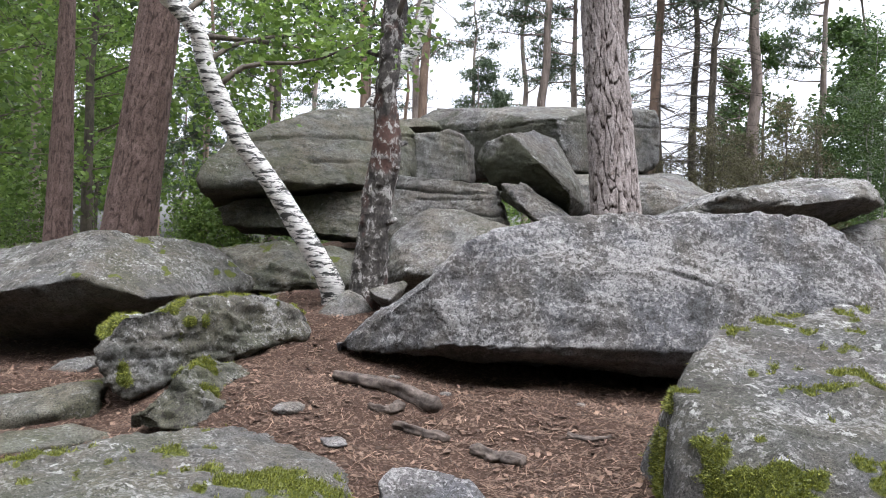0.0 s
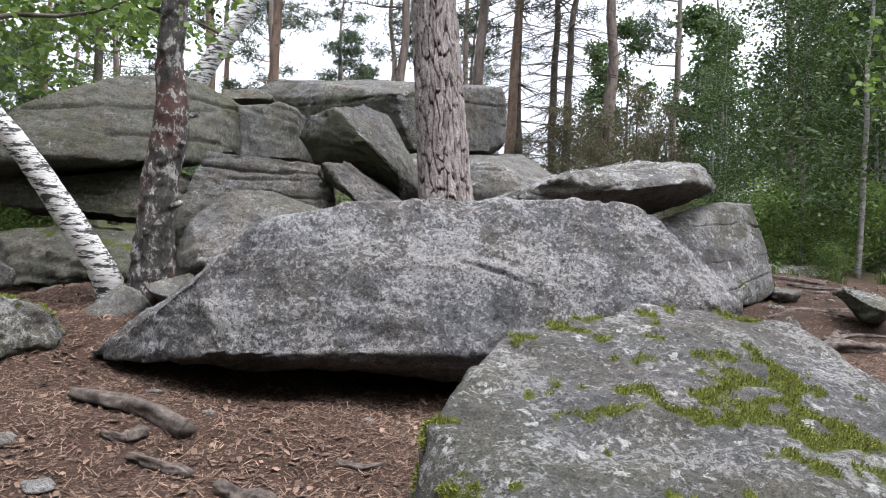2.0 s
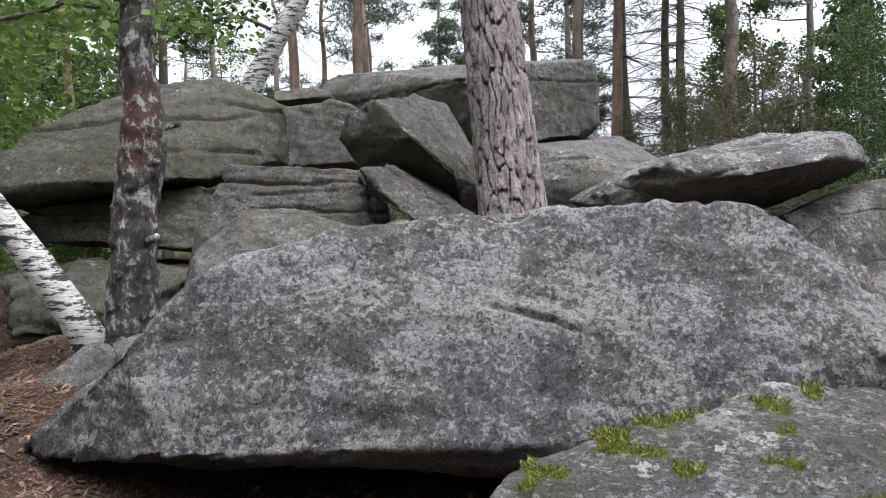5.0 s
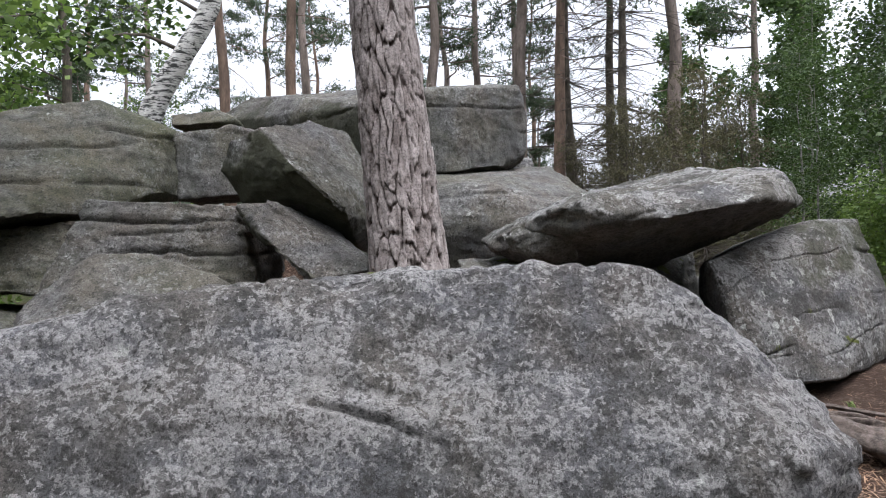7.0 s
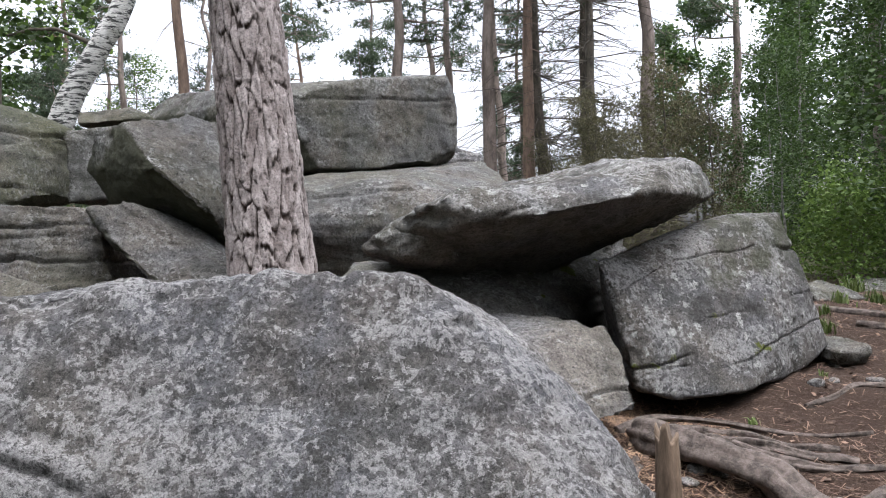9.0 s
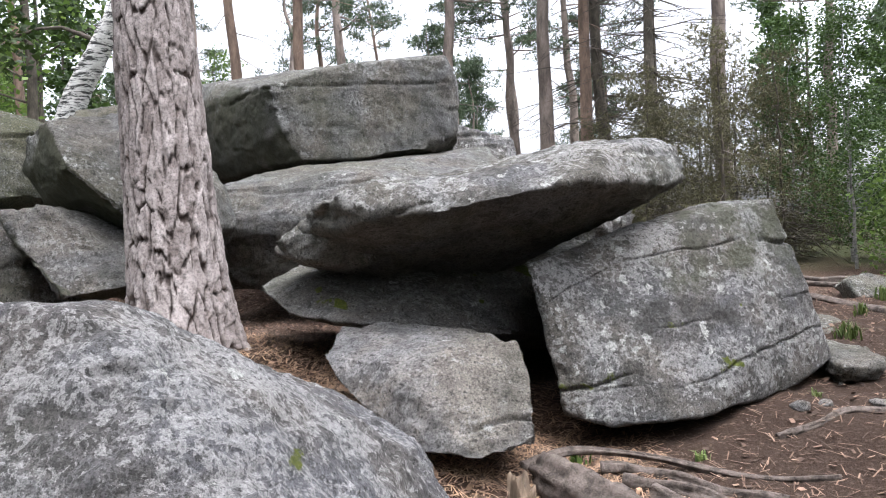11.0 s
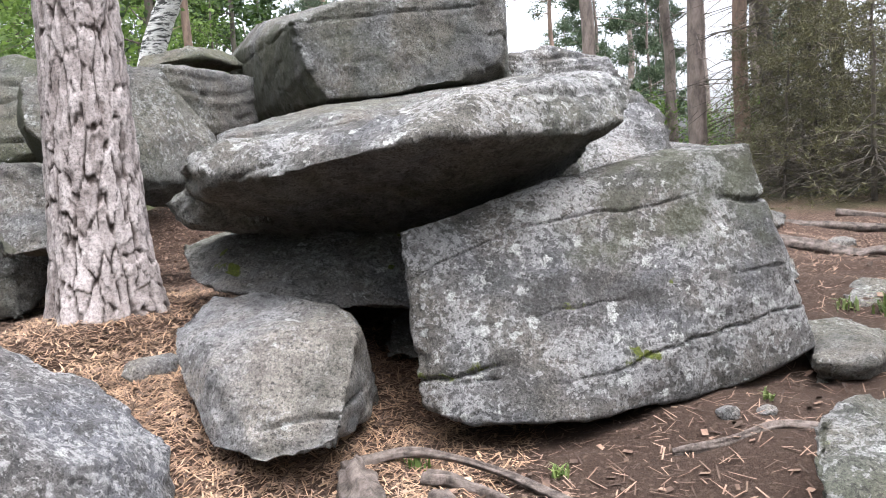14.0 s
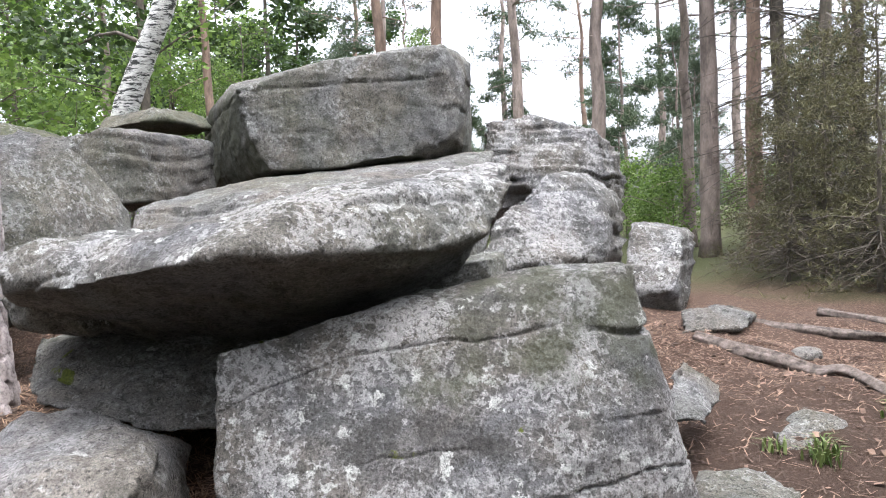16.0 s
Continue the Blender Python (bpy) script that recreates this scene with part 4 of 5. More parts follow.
boulder("un", "boulder", "layered dark boulder under the roof slab with moss", ROCK_BROWN, 0.018, 2, 0.028, 0.022, [(2.8, -0.05, 1.62, 0.03, 0.01), (3.2, 0.02, 1.68, 0.025, 0.008)], "", 0.6, spots=((2.72, 8.0, 1.68, 0.04),))
# Added block behind the hollow; stops lit ground from showing through.
boulder("un3", "boulder", "unseen boulder added to close the hollow and keep it dark", ROCK_BROWN, 0.03, 4, 0.025, 0.015)
boulder("un2", "stone", "small dark stone deep in the hollow", ROCK_BROWN, 0.025, 3, 0.02)
BACK = "rocks behind the roof slab"
boulder("b1", "boulder", "pale ledged rock behind the roof slab", ROCK_SPOT, 0.025, 2, 0.03, 0.05, (), BACK)
boulder("b2", "boulder", "low pale rock at the forest edge", ROCK_SPOT, 0.035, 3, 0.03, 0.03, (), BACK)
boulder("b3", "boulder", "stacked pale ledges behind the crowning block", ROCK_SPOT, 0.035, 2, 0.04, 0.06, (), BACK)
# rr also carries painted shade on its left and lower faces.
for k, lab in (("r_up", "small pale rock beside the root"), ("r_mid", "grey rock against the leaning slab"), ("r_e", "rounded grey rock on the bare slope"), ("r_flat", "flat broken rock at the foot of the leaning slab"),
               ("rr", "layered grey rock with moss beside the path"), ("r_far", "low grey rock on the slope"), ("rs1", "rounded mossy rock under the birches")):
    boulder(k, "stone", lab, ROCK_DAMP if k in ("rr", "rs1") else ROCK_BROWN, 0.02, 3, 0.03, face_shade=0.6 if k == "rr" else 0.0, ledge=0.035 if k in ("r_flat", "rr") else 0.0, moss=0.5 if k in ("rr", "rs1") else 0.15)


# loose stones
def loose_stone(x, y, size, flat, seed):
    bm = bmesh.new()
    bmesh.ops.create_icosphere(bm, subdivisions=3, radius=1.0)
    P = np.array([v.co for v in bm.verts])
    rad = 1 + 0.22 * soft_noise(P * 1.6, seed) + 0.10 * soft_noise(P * 4, seed + 1)
    for v, r in zip(bm.verts, rad):
        c = v.co * float(r)
        v.co = (c.x * size * 1.25, c.y * size, max(c.z, -0.5) * size * flat)
    me = bpy.data.meshes.new("stone")
    bm.to_mesh(me)
    bm.free()
    me.materials.append(ROCK_PALE)
    me.attributes.new("crust", "FLOAT", "POINT").data.foreach_set("value", [0.7] * len(me.vertices))
    me.polygons.foreach_set("use_smooth", [True] * len(me.polygons))
    ob = new("stone", me)
    ob.matrix_basis = Matrix.Translation((x, y, gz(x, y) + 0.12 * size * flat)) @ pose(0, 0, 0, 0, 0, seed * 47 % 360)
    return tagged(ob, "small loose grey stone in the litter", "stone", "loose stones on the ground")


for k, (x, y, size, flat) in enumerate(((2.55, 7.62, 0.11, 0.7), (1.75, 6.95, 0.14, 0.6), (2.2, 7.05, 0.12, 0.6), (4.05, 6.95, 0.06, 0.6), (4.12, 6.9, 0.045, 0.5), (3.95, 6.85, 0.04, 0.5), (5.15, 7.95, 0.04, 0.8), (5.3, 8.02, 0.035, 0.7), (-0.85, 4.55, 0.09, 0.35),
                                        (-0.55, 4.2, 0.07, 0.3), (0.05, 4.95, 0.03, 0.5), (-0.3, 5.3, 0.035, 0.5), (0.9, 4.9, 0.03, 0.5), (5.6, 8.05, 0.06, 0.5), (6.5, 9.1, 0.07, 0.5), (6.2, 8.5, 0.04, 0.5), (5.9, 11.2, 0.1, 0.5), (5.75, 7.7, 0.03, 0.6), (4.5, 6.55, 0.04, 0.5), (3.3, 6.75, 0.05, 0.6))):
    loose_stone(x, y, size, flat, 300 + k)


# ---- trees ----
def cells(u, v, nu, seed):
    """Distances to the nearest and second nearest of jittered cell points; u wraps at nu."""
    iu, iv = np.floor(u), np.floor(v)
    f1, f2, own = np.full(len(u), 9.0), np.full(len(u), 9.0), np.zeros(len(u))
    for du in (-1, 0, 1):
        for dv in (-1, 0, 1):
            a, b = np.mod(iu + du, nu), iv + dv
            px = iu + du + 0.5 + 0.38 * lattice(a, b, a * 0, seed)
            py = b + 0.5 + 0.42 * lattice(a, b, a * 0 + 5, seed)
            d = np.abs(px - u) * 0.9 + np.hypot(px - u, py - v) * 0.6
            f2 = np.where(d < f1, f1, np.minimum(f2, d))
            own = np.where(d < f1, lattice(a, b, a * 0 + 9, seed), own)
            f1 = np.minimum(f1, d)
    return f1, f2, own


def scatter_leaves(centres, spread, n, size, seed, shape="leaf", droop=0.0):
    """Small leaves or needle tufts round the given centres."""
    rng = np.random.default_rng(seed)
    C = np.array(centres)[rng.integers(0, len(centres), n)] + rng.normal(0, 1, (n, 3)) * np.array(spread)
    if shape == "leaf":
        a = rng.normal(0, 1, (n, 3))
        a[:, 2] = a[:, 2] * 0.5 - droop
        a /= np.linalg.norm(a, axis=1)[:, None]
        b = np.cross(a, rng.normal(0, 1, (n, 3)))
        b /= np.linalg.norm(b, axis=1)[:, None]
        s = size * rng.uniform(0.6, 1.3, (n, 1))
        V = np.stack([C, C + a * s * 0.5 + b * s * 0.32, C + a * s, C + a * s * 0.5 - b * s * 0.32], 1).reshape(-1, 3)
        F = np.arange(n * 4).reshape(n, 4)
        return V, F
    blades = 7
    C = np.repeat(C, blades, 0)
    m = len(C)
    a = rng.normal(0, 1, (m, 3))
    a[:, 2] += 0.5
    a /= np.linalg.norm(a, axis=1)[:, None]
    b = np.cross(a, rng.normal(0, 1, (m, 3)))
    b /= np.linalg.norm(b, axis=1)[:, None]
    s = size * rng.uniform(0.6, 1.2, (m, 1))
    V = np.stack([C + b * s * 0.09, C - b * s * 0.09, C + a * s], 1).reshape(-1, 3)
    return V, np.arange(m * 3).reshape(m, 3)


def near_pine(x0, y0, r0, lx, ly, tall, sides, rings, label, nu=15, bark=PINE_BARK, deep=1.0):
    """A stout near pine with raised bark plates and a flared foot."""
    z0 = gz(x0, y0) - 0.25
    th = np.tile(np.arange(sides) / sides * 2 * math.pi, rings)
    h = np.repeat(np.linspace(0, 1, rings) ** 1.25 * tall, sides)
    r = r0 - 0.016 * h + 0.16 * np.exp(-h / 0.28) * (1 + 0.45 * np.sin(th * 4 + 0.6) + 0.2 * np.sin(th * 7)) + 0.012 * np.sin(th * 2 + h)
    warp = soft_noise(np.stack([np.cos(th) * 2, np.sin(th) * 2, h * 3.0], 1), 11)
    f1, f2, cell = cells(th / (2 * math.pi) * nu + 0.3 * warp, h / 0.2 + 0.6 * warp, nu, 21)
    g1, g2, flake = cells(th / (2 * math.pi) * nu * 2 + 0.2 * warp, h / 0.075 + 0.6 * warp, nu * 2, 22)
    jag = layers(np.stack([np.cos(th) * 14, np.sin(th) * 14, h * 18], 1), 12, 2)
    edge = np.clip((f2 - f1 + 0.11 * jag - 0.015) / 0.12, 0, 1)
    split = np.clip((g2 - g1 + 0.1 * jag + 0.04) / 0.08, 0, 1)
    worn = np.clip(0.75 + 0.7 * soft_noise(np.stack([np.cos(th) * 5, np.sin(th) * 5, h * 5], 1), 14), 0.65, 1)
    crev = (1 - edge * (0.6 + 0.4 * split)) * worn
    fine = layers(np.stack([np.cos(th) * 9, np.sin(th) * 9, h * 14], 1), 31, 2)
    r = r + deep * (0.018 * (edge ** 0.5 - 0.6) + 0.005 * split + 0.006 * cell + 0.005 * flake + 0.006 * fine)
    X = x0 + lx * h + r * np.cos(th)
    Y = y0 + ly * h + r * np.sin(th)
    idx = np.arange(sides * rings).reshape(rings, sides)
    nxt = np.roll(idx, -1, 1)
    faces = np.stack([idx[:-1].ravel(), nxt[:-1].ravel(), nxt[1:].ravel(), idx[1:].ravel()], 1)
    top = new("pine_tree")
    top.location = (x0, y0, z0)
    tagged(top, label, "tree")
    me = mesh_of("trunk", np.stack([X - x0, Y - y0, h], 1).tolist(), faces.tolist(), bark)
    att = me.attributes.new("crevice", "FLOAT", "POINT")
    att.data.foreach_set("value", np.clip(crev * 1.25 - 0.05, 0, 1) * min(1.0, deep + 0.2))
    me.attributes.new("plate", "FLOAT", "POINT").data.foreach_set("value", cell * 0.3 + flake * 0.25 + 0.5)
    part("trunk", me, top)
    pine_top(top, Vector((lx * tall, ly * tall, tall - 0.05)), r0 - 0.016 * tall, int(r0 * 1000))


def pine_top(top, start, r0, seed):
    """The upper trunk, limbs and needle crown of a near pine, added to its tree."""
    rnd = random.Random(seed)
    line = curve_points([start + Vector((rnd.uniform(-0.15, 0.15), rnd.uniform(-0.15, 0.15), 0)) * i + Vector((0, 0, i * 1.7)) for i in range(5)], 16)
    line[0] = start
    part("upper_trunk", mesh_of("upper_trunk", *tube(line, [r0 * (1 - 0.055 * i) for i in range(16)], 14, 0.04, seed), RED_PINE_BARK), top, "orange upper bark")
    tips = []
    for k in range(13):
        p = line[4 + k * 11 // 13]
        a, ln = rnd.uniform(0, 6.28), rnd.uniform(1.0, 2.3)
        d = Vector((math.cos(a), math.sin(a), rnd.uniform(0.0, 0.4)))
        pts = [p, p + d * ln * 0.5, p + d * ln + Vector((0, 0, 0.2))]
        part("limb", mesh_of("limb", *tube(pts, [0.05, 0.035, 0.01], 6, 0.1, k), RED_PINE_BARK), top)
        tips += [tuple(p + d * ln * q + Vector((rnd.uniform(-0.5, 0.5), rnd.uniform(-0.5, 0.5), rnd.uniform(-0.1, 0.3)))) for q in (0.5, 0.65, 0.8, 0.9, 1.0) for _ in range(3)]
    V, F = scatter_leaves(tips, (0.2, 0.2, 0.12), 1900, 0.15, seed, "tuft")
    part("crown", mesh_of("crown", V.tolist(), F.tolist(), NEEDLE_GREEN, False), top)


near_pine(1.86, 8.05, 0.245, -0.085, 0.10, 6.5, 220, 620, "stout pine with thick plated grey-brown bark behind the boulder")
near_pine(-3.5, 8.45, 0.27, 0.10, 0.0, 6.0, 160, 420, "stout reddish brown pine beside the overhanging boulder", 26, RUST_BARK, 0.55)
near_pine(-4.5, 9.1, 0.145, 0.0, 0.0, 6.0, 80, 260, "slender pine with grey scaly bark at the forest edge", 15, RUST_BARK, 0.6)


def tree(name, label, height, radius, seed, bark, leaf, kind, crown_from, reach, leaves, size, lean=(0, 0), flare=1.25, bare=0):
    """A tapered trunk with limbs, and a crown of small leaves or needle tufts on the limbs' ends."""
    rnd = random.Random(seed)
    top = new(name)
    tagged(top, label, "tree")
    n = 12
    wig = [(rnd.uniform(-1, 1) * 0.012 * height * (i / n), rnd.uniform(-1, 1) * 0.012 * height * (i / n)) for i in range(n + 1)]
    line = [Vector((lean[0] * height * i / n + wig[i][0], lean[1] * height * i / n + wig[i][1], height * i / n)) for i in range(n + 1)]
    line = curve_points(line, 30)
    radii = [radius * (1 - 0.88 * (i / 29) ** 1.1) * (flare if i == 0 else 1) for i in range(30)]
    pieces = [tube(line, radii, 12, 0.05, seed)]
    tips = []
    count = {"leaf": 20, "pine": 18, "spruce": 46}[kind]
    for k in range(count):
        s = crown_from + (1 - crown_from) * (k + rnd.random()) / count
        p = line[min(29, int(s * 29))]
        a = rnd.uniform(0, 2 * math.pi)
        ln = reach * (1.15 - 0.75 * (s - crown_from) / (1 - crown_from)) * rnd.uniform(0.6, 1.15)
        rise = {"leaf": rnd.uniform(0.1, 0.7), "pine": rnd.uniform(-0.05, 0.4), "spruce": rnd.uniform(-0.35, 0.0)}[kind]
        d = Vector((math.cos(a), math.sin(a), rise))
        pts = [p + d * (ln * q) + Vector((rnd.uniform(-1, 1), rnd.uniform(-1, 1), rnd.uniform(-1, 1))) * 0.06 * ln * q for q in (0, 0.35, 0.7, 1)]
        pieces.append(tube(pts, [radius * 0.22, radius * 0.14, radius * 0.08, 0.006], 4, 0, k))
        for j in range(4):
            q = rnd.uniform(0.45, 1.0)
            side = Vector((rnd.uniform(-1, 1), rnd.uniform(-1, 1), rnd.uniform(-0.5, 0.5))).normalized()
            base = p + d * (ln * q)
            end = base + side * ln * 0.35
            pieces.append(tube([base, end], [radius * 0.06 + 0.004, 0.003], 3, 0, j))
            tips += [base, end, (base + end) / 2]
    for k in range(bare):
        s = rnd.uniform(0.08, max(crown_from, 0.3))
        p = line[int(s * 29)]
        a, ln = rnd.uniform(0, 2 * math.pi), rnd.uniform(0.4, 2.1)
        d = Vector((math.cos(a), math.sin(a), rnd.uniform(-0.45, 0.15)))
        pieces.append(tube([p, p + d * ln * 0.5, p + d * ln + Vector((0, 0, -0.12 * ln))], [0.014, 0.009, 0.003], 3, 0, k))
        for j in range(5):
            q = rnd.uniform(0.25, 1)
            side = Vector((rnd.uniform(-1, 1), rnd.uniform(-1, 1), rnd.uniform(-0.8, 0.1))) * ln * 0.3
            pieces.append(tube([p + d * ln * q, p + d * ln * q + side], [0.005, 0.0015], 3, 0, j))
    part("trunk", mesh_of("trunk", *joined(pieces), bark), top)
    if leaves:
        sp = {"leaf": (0.28, 0.28, 0.22), "pine": (0.2, 0.2, 0.12), "spruce": (0.16, 0.16, 0.12)}[kind]
        V, F = scatter_leaves([tuple(t) for t in tips], sp, leaves, size, seed, "leaf" if kind == "leaf" else "tuft")
        part("crown", mesh_of("crown", V.tolist(), F.tolist(), leaf, False), top)
    return top


def stand(proto, spots, group, seed):
    """Copies of a tree at (x, y, size) spots, each turned by chance; the first stays the model itself."""
    rnd = random.Random(seed)
    for i, (x, y, s) in enumerate(spots):
        m = Matrix.Translation((x, y, gz(x, y) - 0.08)) @ pose(0, 0, 0, rnd.uniform(-2, 2), rnd.uniform(-2, 2), rnd.uniform(0, 360)) @ Matrix.Scale(s, 4)
        if i == 0:
            proto.matrix_basis = m
            tagged(proto, group=group)
        else:
            copy_thing(proto, m)


def zone(n, x0, x1, y0, y1, s0, s1, seed, gap=1.0, clearing=False):
    """Spots for trees with a least gap; a clearing in the wood behind the rocks stays open."""
    rnd = random.Random(seed)
    out = []
    for _ in range(n * 30):
        x, y = rnd.uniform(x0, x1), rnd.uniform(y0, y1)
        if clearing and 0.2 < (x - 0.6) / (y - 0.6) < 0.42:
            continue
        if all((x - a) ** 2 + (y - b) ** 2 > gap * gap for a, b, _ in out):
            out.append((x, y, rnd.uniform(s0, s1)))
        if len(out) == n:
            break
    return out


tall_pine = tree("pine_tree", "tall straight pine with grey-brown bark and high crown", 15, 0.19, 1, FAR_PINE_BARK, NEEDLE_GREEN, "pine", 0.45, 2.2, 2200, 0.16, bare=10)
stand(tall_pine, [(8.0, 20.3, 1.0), (4.4, 20.5, 0.95)] + zone(12, -16, 16, 20, 44, 0.75, 1.15, 5, 3.0, True), "pines of the forest", 3)
red_pine = tree("pine_tree", "slender pine with orange flaking upper bark", 14, 0.15, 2, RED_PINE_BARK, NEEDLE_GREEN, "pine", 0.5, 1.8, 1800, 0.16, bare=6)
stand(red_pine, [(-0.7, 20, 1.0), (5.2, 20, 1.0), (-2.1, 20.5, 1.0)] + zone(5, -16, 14, 22, 42, 0.8, 1.1, 6, 3.5, True), "orange pines of the forest", 4)
young_pine = tree("pine_tree", "young pine with soft green needles far behind the rocks", 8, 0.09, 3, FAR_PINE_BARK, NEEDLE_GREEN, "pine", 0.2, 1.6, 2600, 0.17)
stand(young_pine, zone(22, -20, 12, 28, 48, 0.7, 1.1, 7, 2.5, True), "young pines behind the rocks", 5)
dead_spruce = tree("spruce_tree", "dark spruce with bare brown lower branches", 12, 0.13, 4, SPRUCE_BARK, NEEDLE_GREEN, "spruce", 0.55, 1.5, 1500, 0.12, bare=150)
stand(dead_spruce, [(5.7, 20.8, 1.2), (6.2, 18.6, 0.8), (7.0, 22.0, 0.9)], "bare-branched spruces", 6)
thicket = tree("young_spruce", "dry brown thicket of a young spruce", 4.6, 0.045, 14, SPRUCE_BARK, DULL_NEEDLE, "spruce", 0.04, 1.5, 1700, 0.1, bare=60)
stand(thicket, [(6.7, 15.4, 0.8), (7.2, 16.6, 0.85), (6.2, 17.2, 0.9)] + zone(9, 5.4, 8.0, 16.5, 21.5, 0.7, 1.05, 15, 1.1), "dry spruce thicket at the forest edge", 16)
bush = tree("leafy_bush", "low green bush on the forest floor", 1.9, 0.02, 15, SPRUCE_BARK, LEAF_LIGHT, "leaf", 0.05, 0.9, 2600, 0.09)
stand(bush, [(-2.7, 10.8, 0.7), (-3.6, 11.6, 0.8), (8.6, 11.9, 0.45), (8.4, 13.2, 1.0), (9.2, 13.8, 1.1), (10.0, 13.2, 1.2), (9.6, 15.0, 1.3), (11.0, 14.0, 1.3), (8.9, 12.6, 0.7)] + zone(14, 9, 17, 12.5, 22, 0.7, 1.3, 17, 1.0) + zone(14, -12, -3.4, 10, 18, 0.7, 1.3, 18, 1.0) + zone(16, -6, 9, 22, 34, 0.8, 1.5, 19, 1.4), "bushes of the undergrowth", 18)
birch = tree("birch_tree", "young birch with thin pale trunk and light leaves", 9, 0.06, 5, YOUNG_BIRCH_BARK, LEAF, "leaf", 0.14, 1.5, 6000, 0.105)
stand(birch, [(9.5, 12.5, 0.9), (8.0, 14.2, 0.42), (8.6, 15.8, 0.5), (9.2, 13.6, 0.55), (8.4, 17.6, 0.5), (11.5, 14.5, 1.0)] + [q for q in zone(32, 10.5, 24, 13, 32, 0.75, 1.15, 8, 1.3) if q[0] - 0.6 > 0.455 * (q[1] - 0.6)], "young birches at the forest edge", 7)
oak = tree("oak_tree", "leafy young oak with green foliage", 8, 0.09, 6, SPRUCE_BARK, LEAF_LIGHT, "leaf", 0.15, 1.9, 4800, 0.11)
stand(oak, [(-6.3, 9.5, 1.0), (-5.6, 12.2, 1.0), (-3.2, 14.5, 1.1), (-8.5, 13, 1.2)] + zone(13, -26, -4.5, 15, 34, 0.9, 1.3, 9, 2.4), "leafy oaks left of the rocks", 8)
screen_wood = tree("forest_tree", "dense green tree closing the forest view and blocking low sky light", 13, 0.14, 7, SPRUCE_BARK, LEAF, "leaf", 0.1, 3.0, 6000, 0.26)
# Last four zones mostly unseen, added to block low sky light from sides and rear.
stand(screen_wood, zone(14, -48, -16, 34, 60, 0.9, 1.2, 10, 4) + zone(14, 18, 48, 34, 60, 0.9, 1.2, 14, 4) + zone(12, 20, 34, -8, 34, 0.9, 1.2, 11, 3.5) + zone(12, -34, -16, -8, 30, 0.9, 1.2, 12, 3.5) + zone(22, -22, 24, -26, -9, 0.9, 1.2, 13, 3.2) + zone(12, -16, 18, -11, -4.5, 0.8, 1.1, 23, 2.6), "far trees of the forest", 9)


def lone_trunk(name, label, points, radii, mat, twigs=(), leaf=None, knots=0, seed=0, gnarl=0.5):
    """A crooked trunk along points, with twigs and, where given, its own leaves."""
    rnd = random.Random(seed)
    top = new(name)
    base = Vector(points[0])
    top.location = base
    tagged(top, label, "tree")
    line = curve_points([Vector(p) - base for p in points], 46)
    rr = [float(np.interp(i / 45 * (len(radii) - 1), range(len(radii)), radii)) for i in range(46)]
    fine = curve_points(line, 180)
    V, F = tube(fine, list(np.interp(np.linspace(0, 45, 180), range(46), rr)), 40)
    Q = np.array([tuple(v) for v in V])
    axis = np.repeat(np.array([tuple(p) for p in fine]), 40, 0)
    out = (Q - axis) / (np.linalg.norm(Q - axis, axis=1)[:, None] + 1e-6)
    peel, rim = facets(Q + 0.03 * layers(Q * 9, seed, 2)[:, None], np.array([9.0, 9.0, 3.2]), seed + 5)
    Q = Q + out * (gnarl * (0.016 * soft_noise(Q * np.array([4, 4, 2.2]), seed) + 0.013 * peel + 0.007 * layers(Q * 16, seed + 9, 2)))[:, None]
    part("trunk", mesh_of("trunk", Q.tolist(), F, mat), top)
    tips = []
    for k, (start, *rest) in enumerate(twigs):
        p = line[int(start * 45)]
        pts = [p] + [Vector(q) - base for q in rest]
        c = curve_points(pts, 8)
        part("branch", mesh_of("branch", *tube(c, [0.028 - 0.0033 * i for i in range(8)], 7, 0.08, k), SPRUCE_BARK), top, "dark thin branch")
        for q in c[3:]:
            for _ in range(4):
                tips.append(tuple(q + Vector((rnd.uniform(-0.4, 0.4), rnd.uniform(-0.4, 0.4), rnd.uniform(-0.2, 0.25)))))
    for k in range(knots):
        q = line[rnd.randrange(8, 40)]
        a = rnd.uniform(0, 6.28)
        d = Vector((math.cos(a), math.sin(a), 0.3))
        part("branch_stub", mesh_of("branch_stub", *tube([q, q + d * rnd.uniform(0.16, 0.24)], [0.035, 0.02], 7, 0.2, k), mat), top)
    if leaf:
        V, F = scatter_leaves(tips, (0.16, 0.16, 0.12), leaf[1], leaf[2], seed, "leaf", 0.2)
        part("crown", mesh_of("crown", V.tolist(), F.tolist(), leaf[0], False), top)
    return top


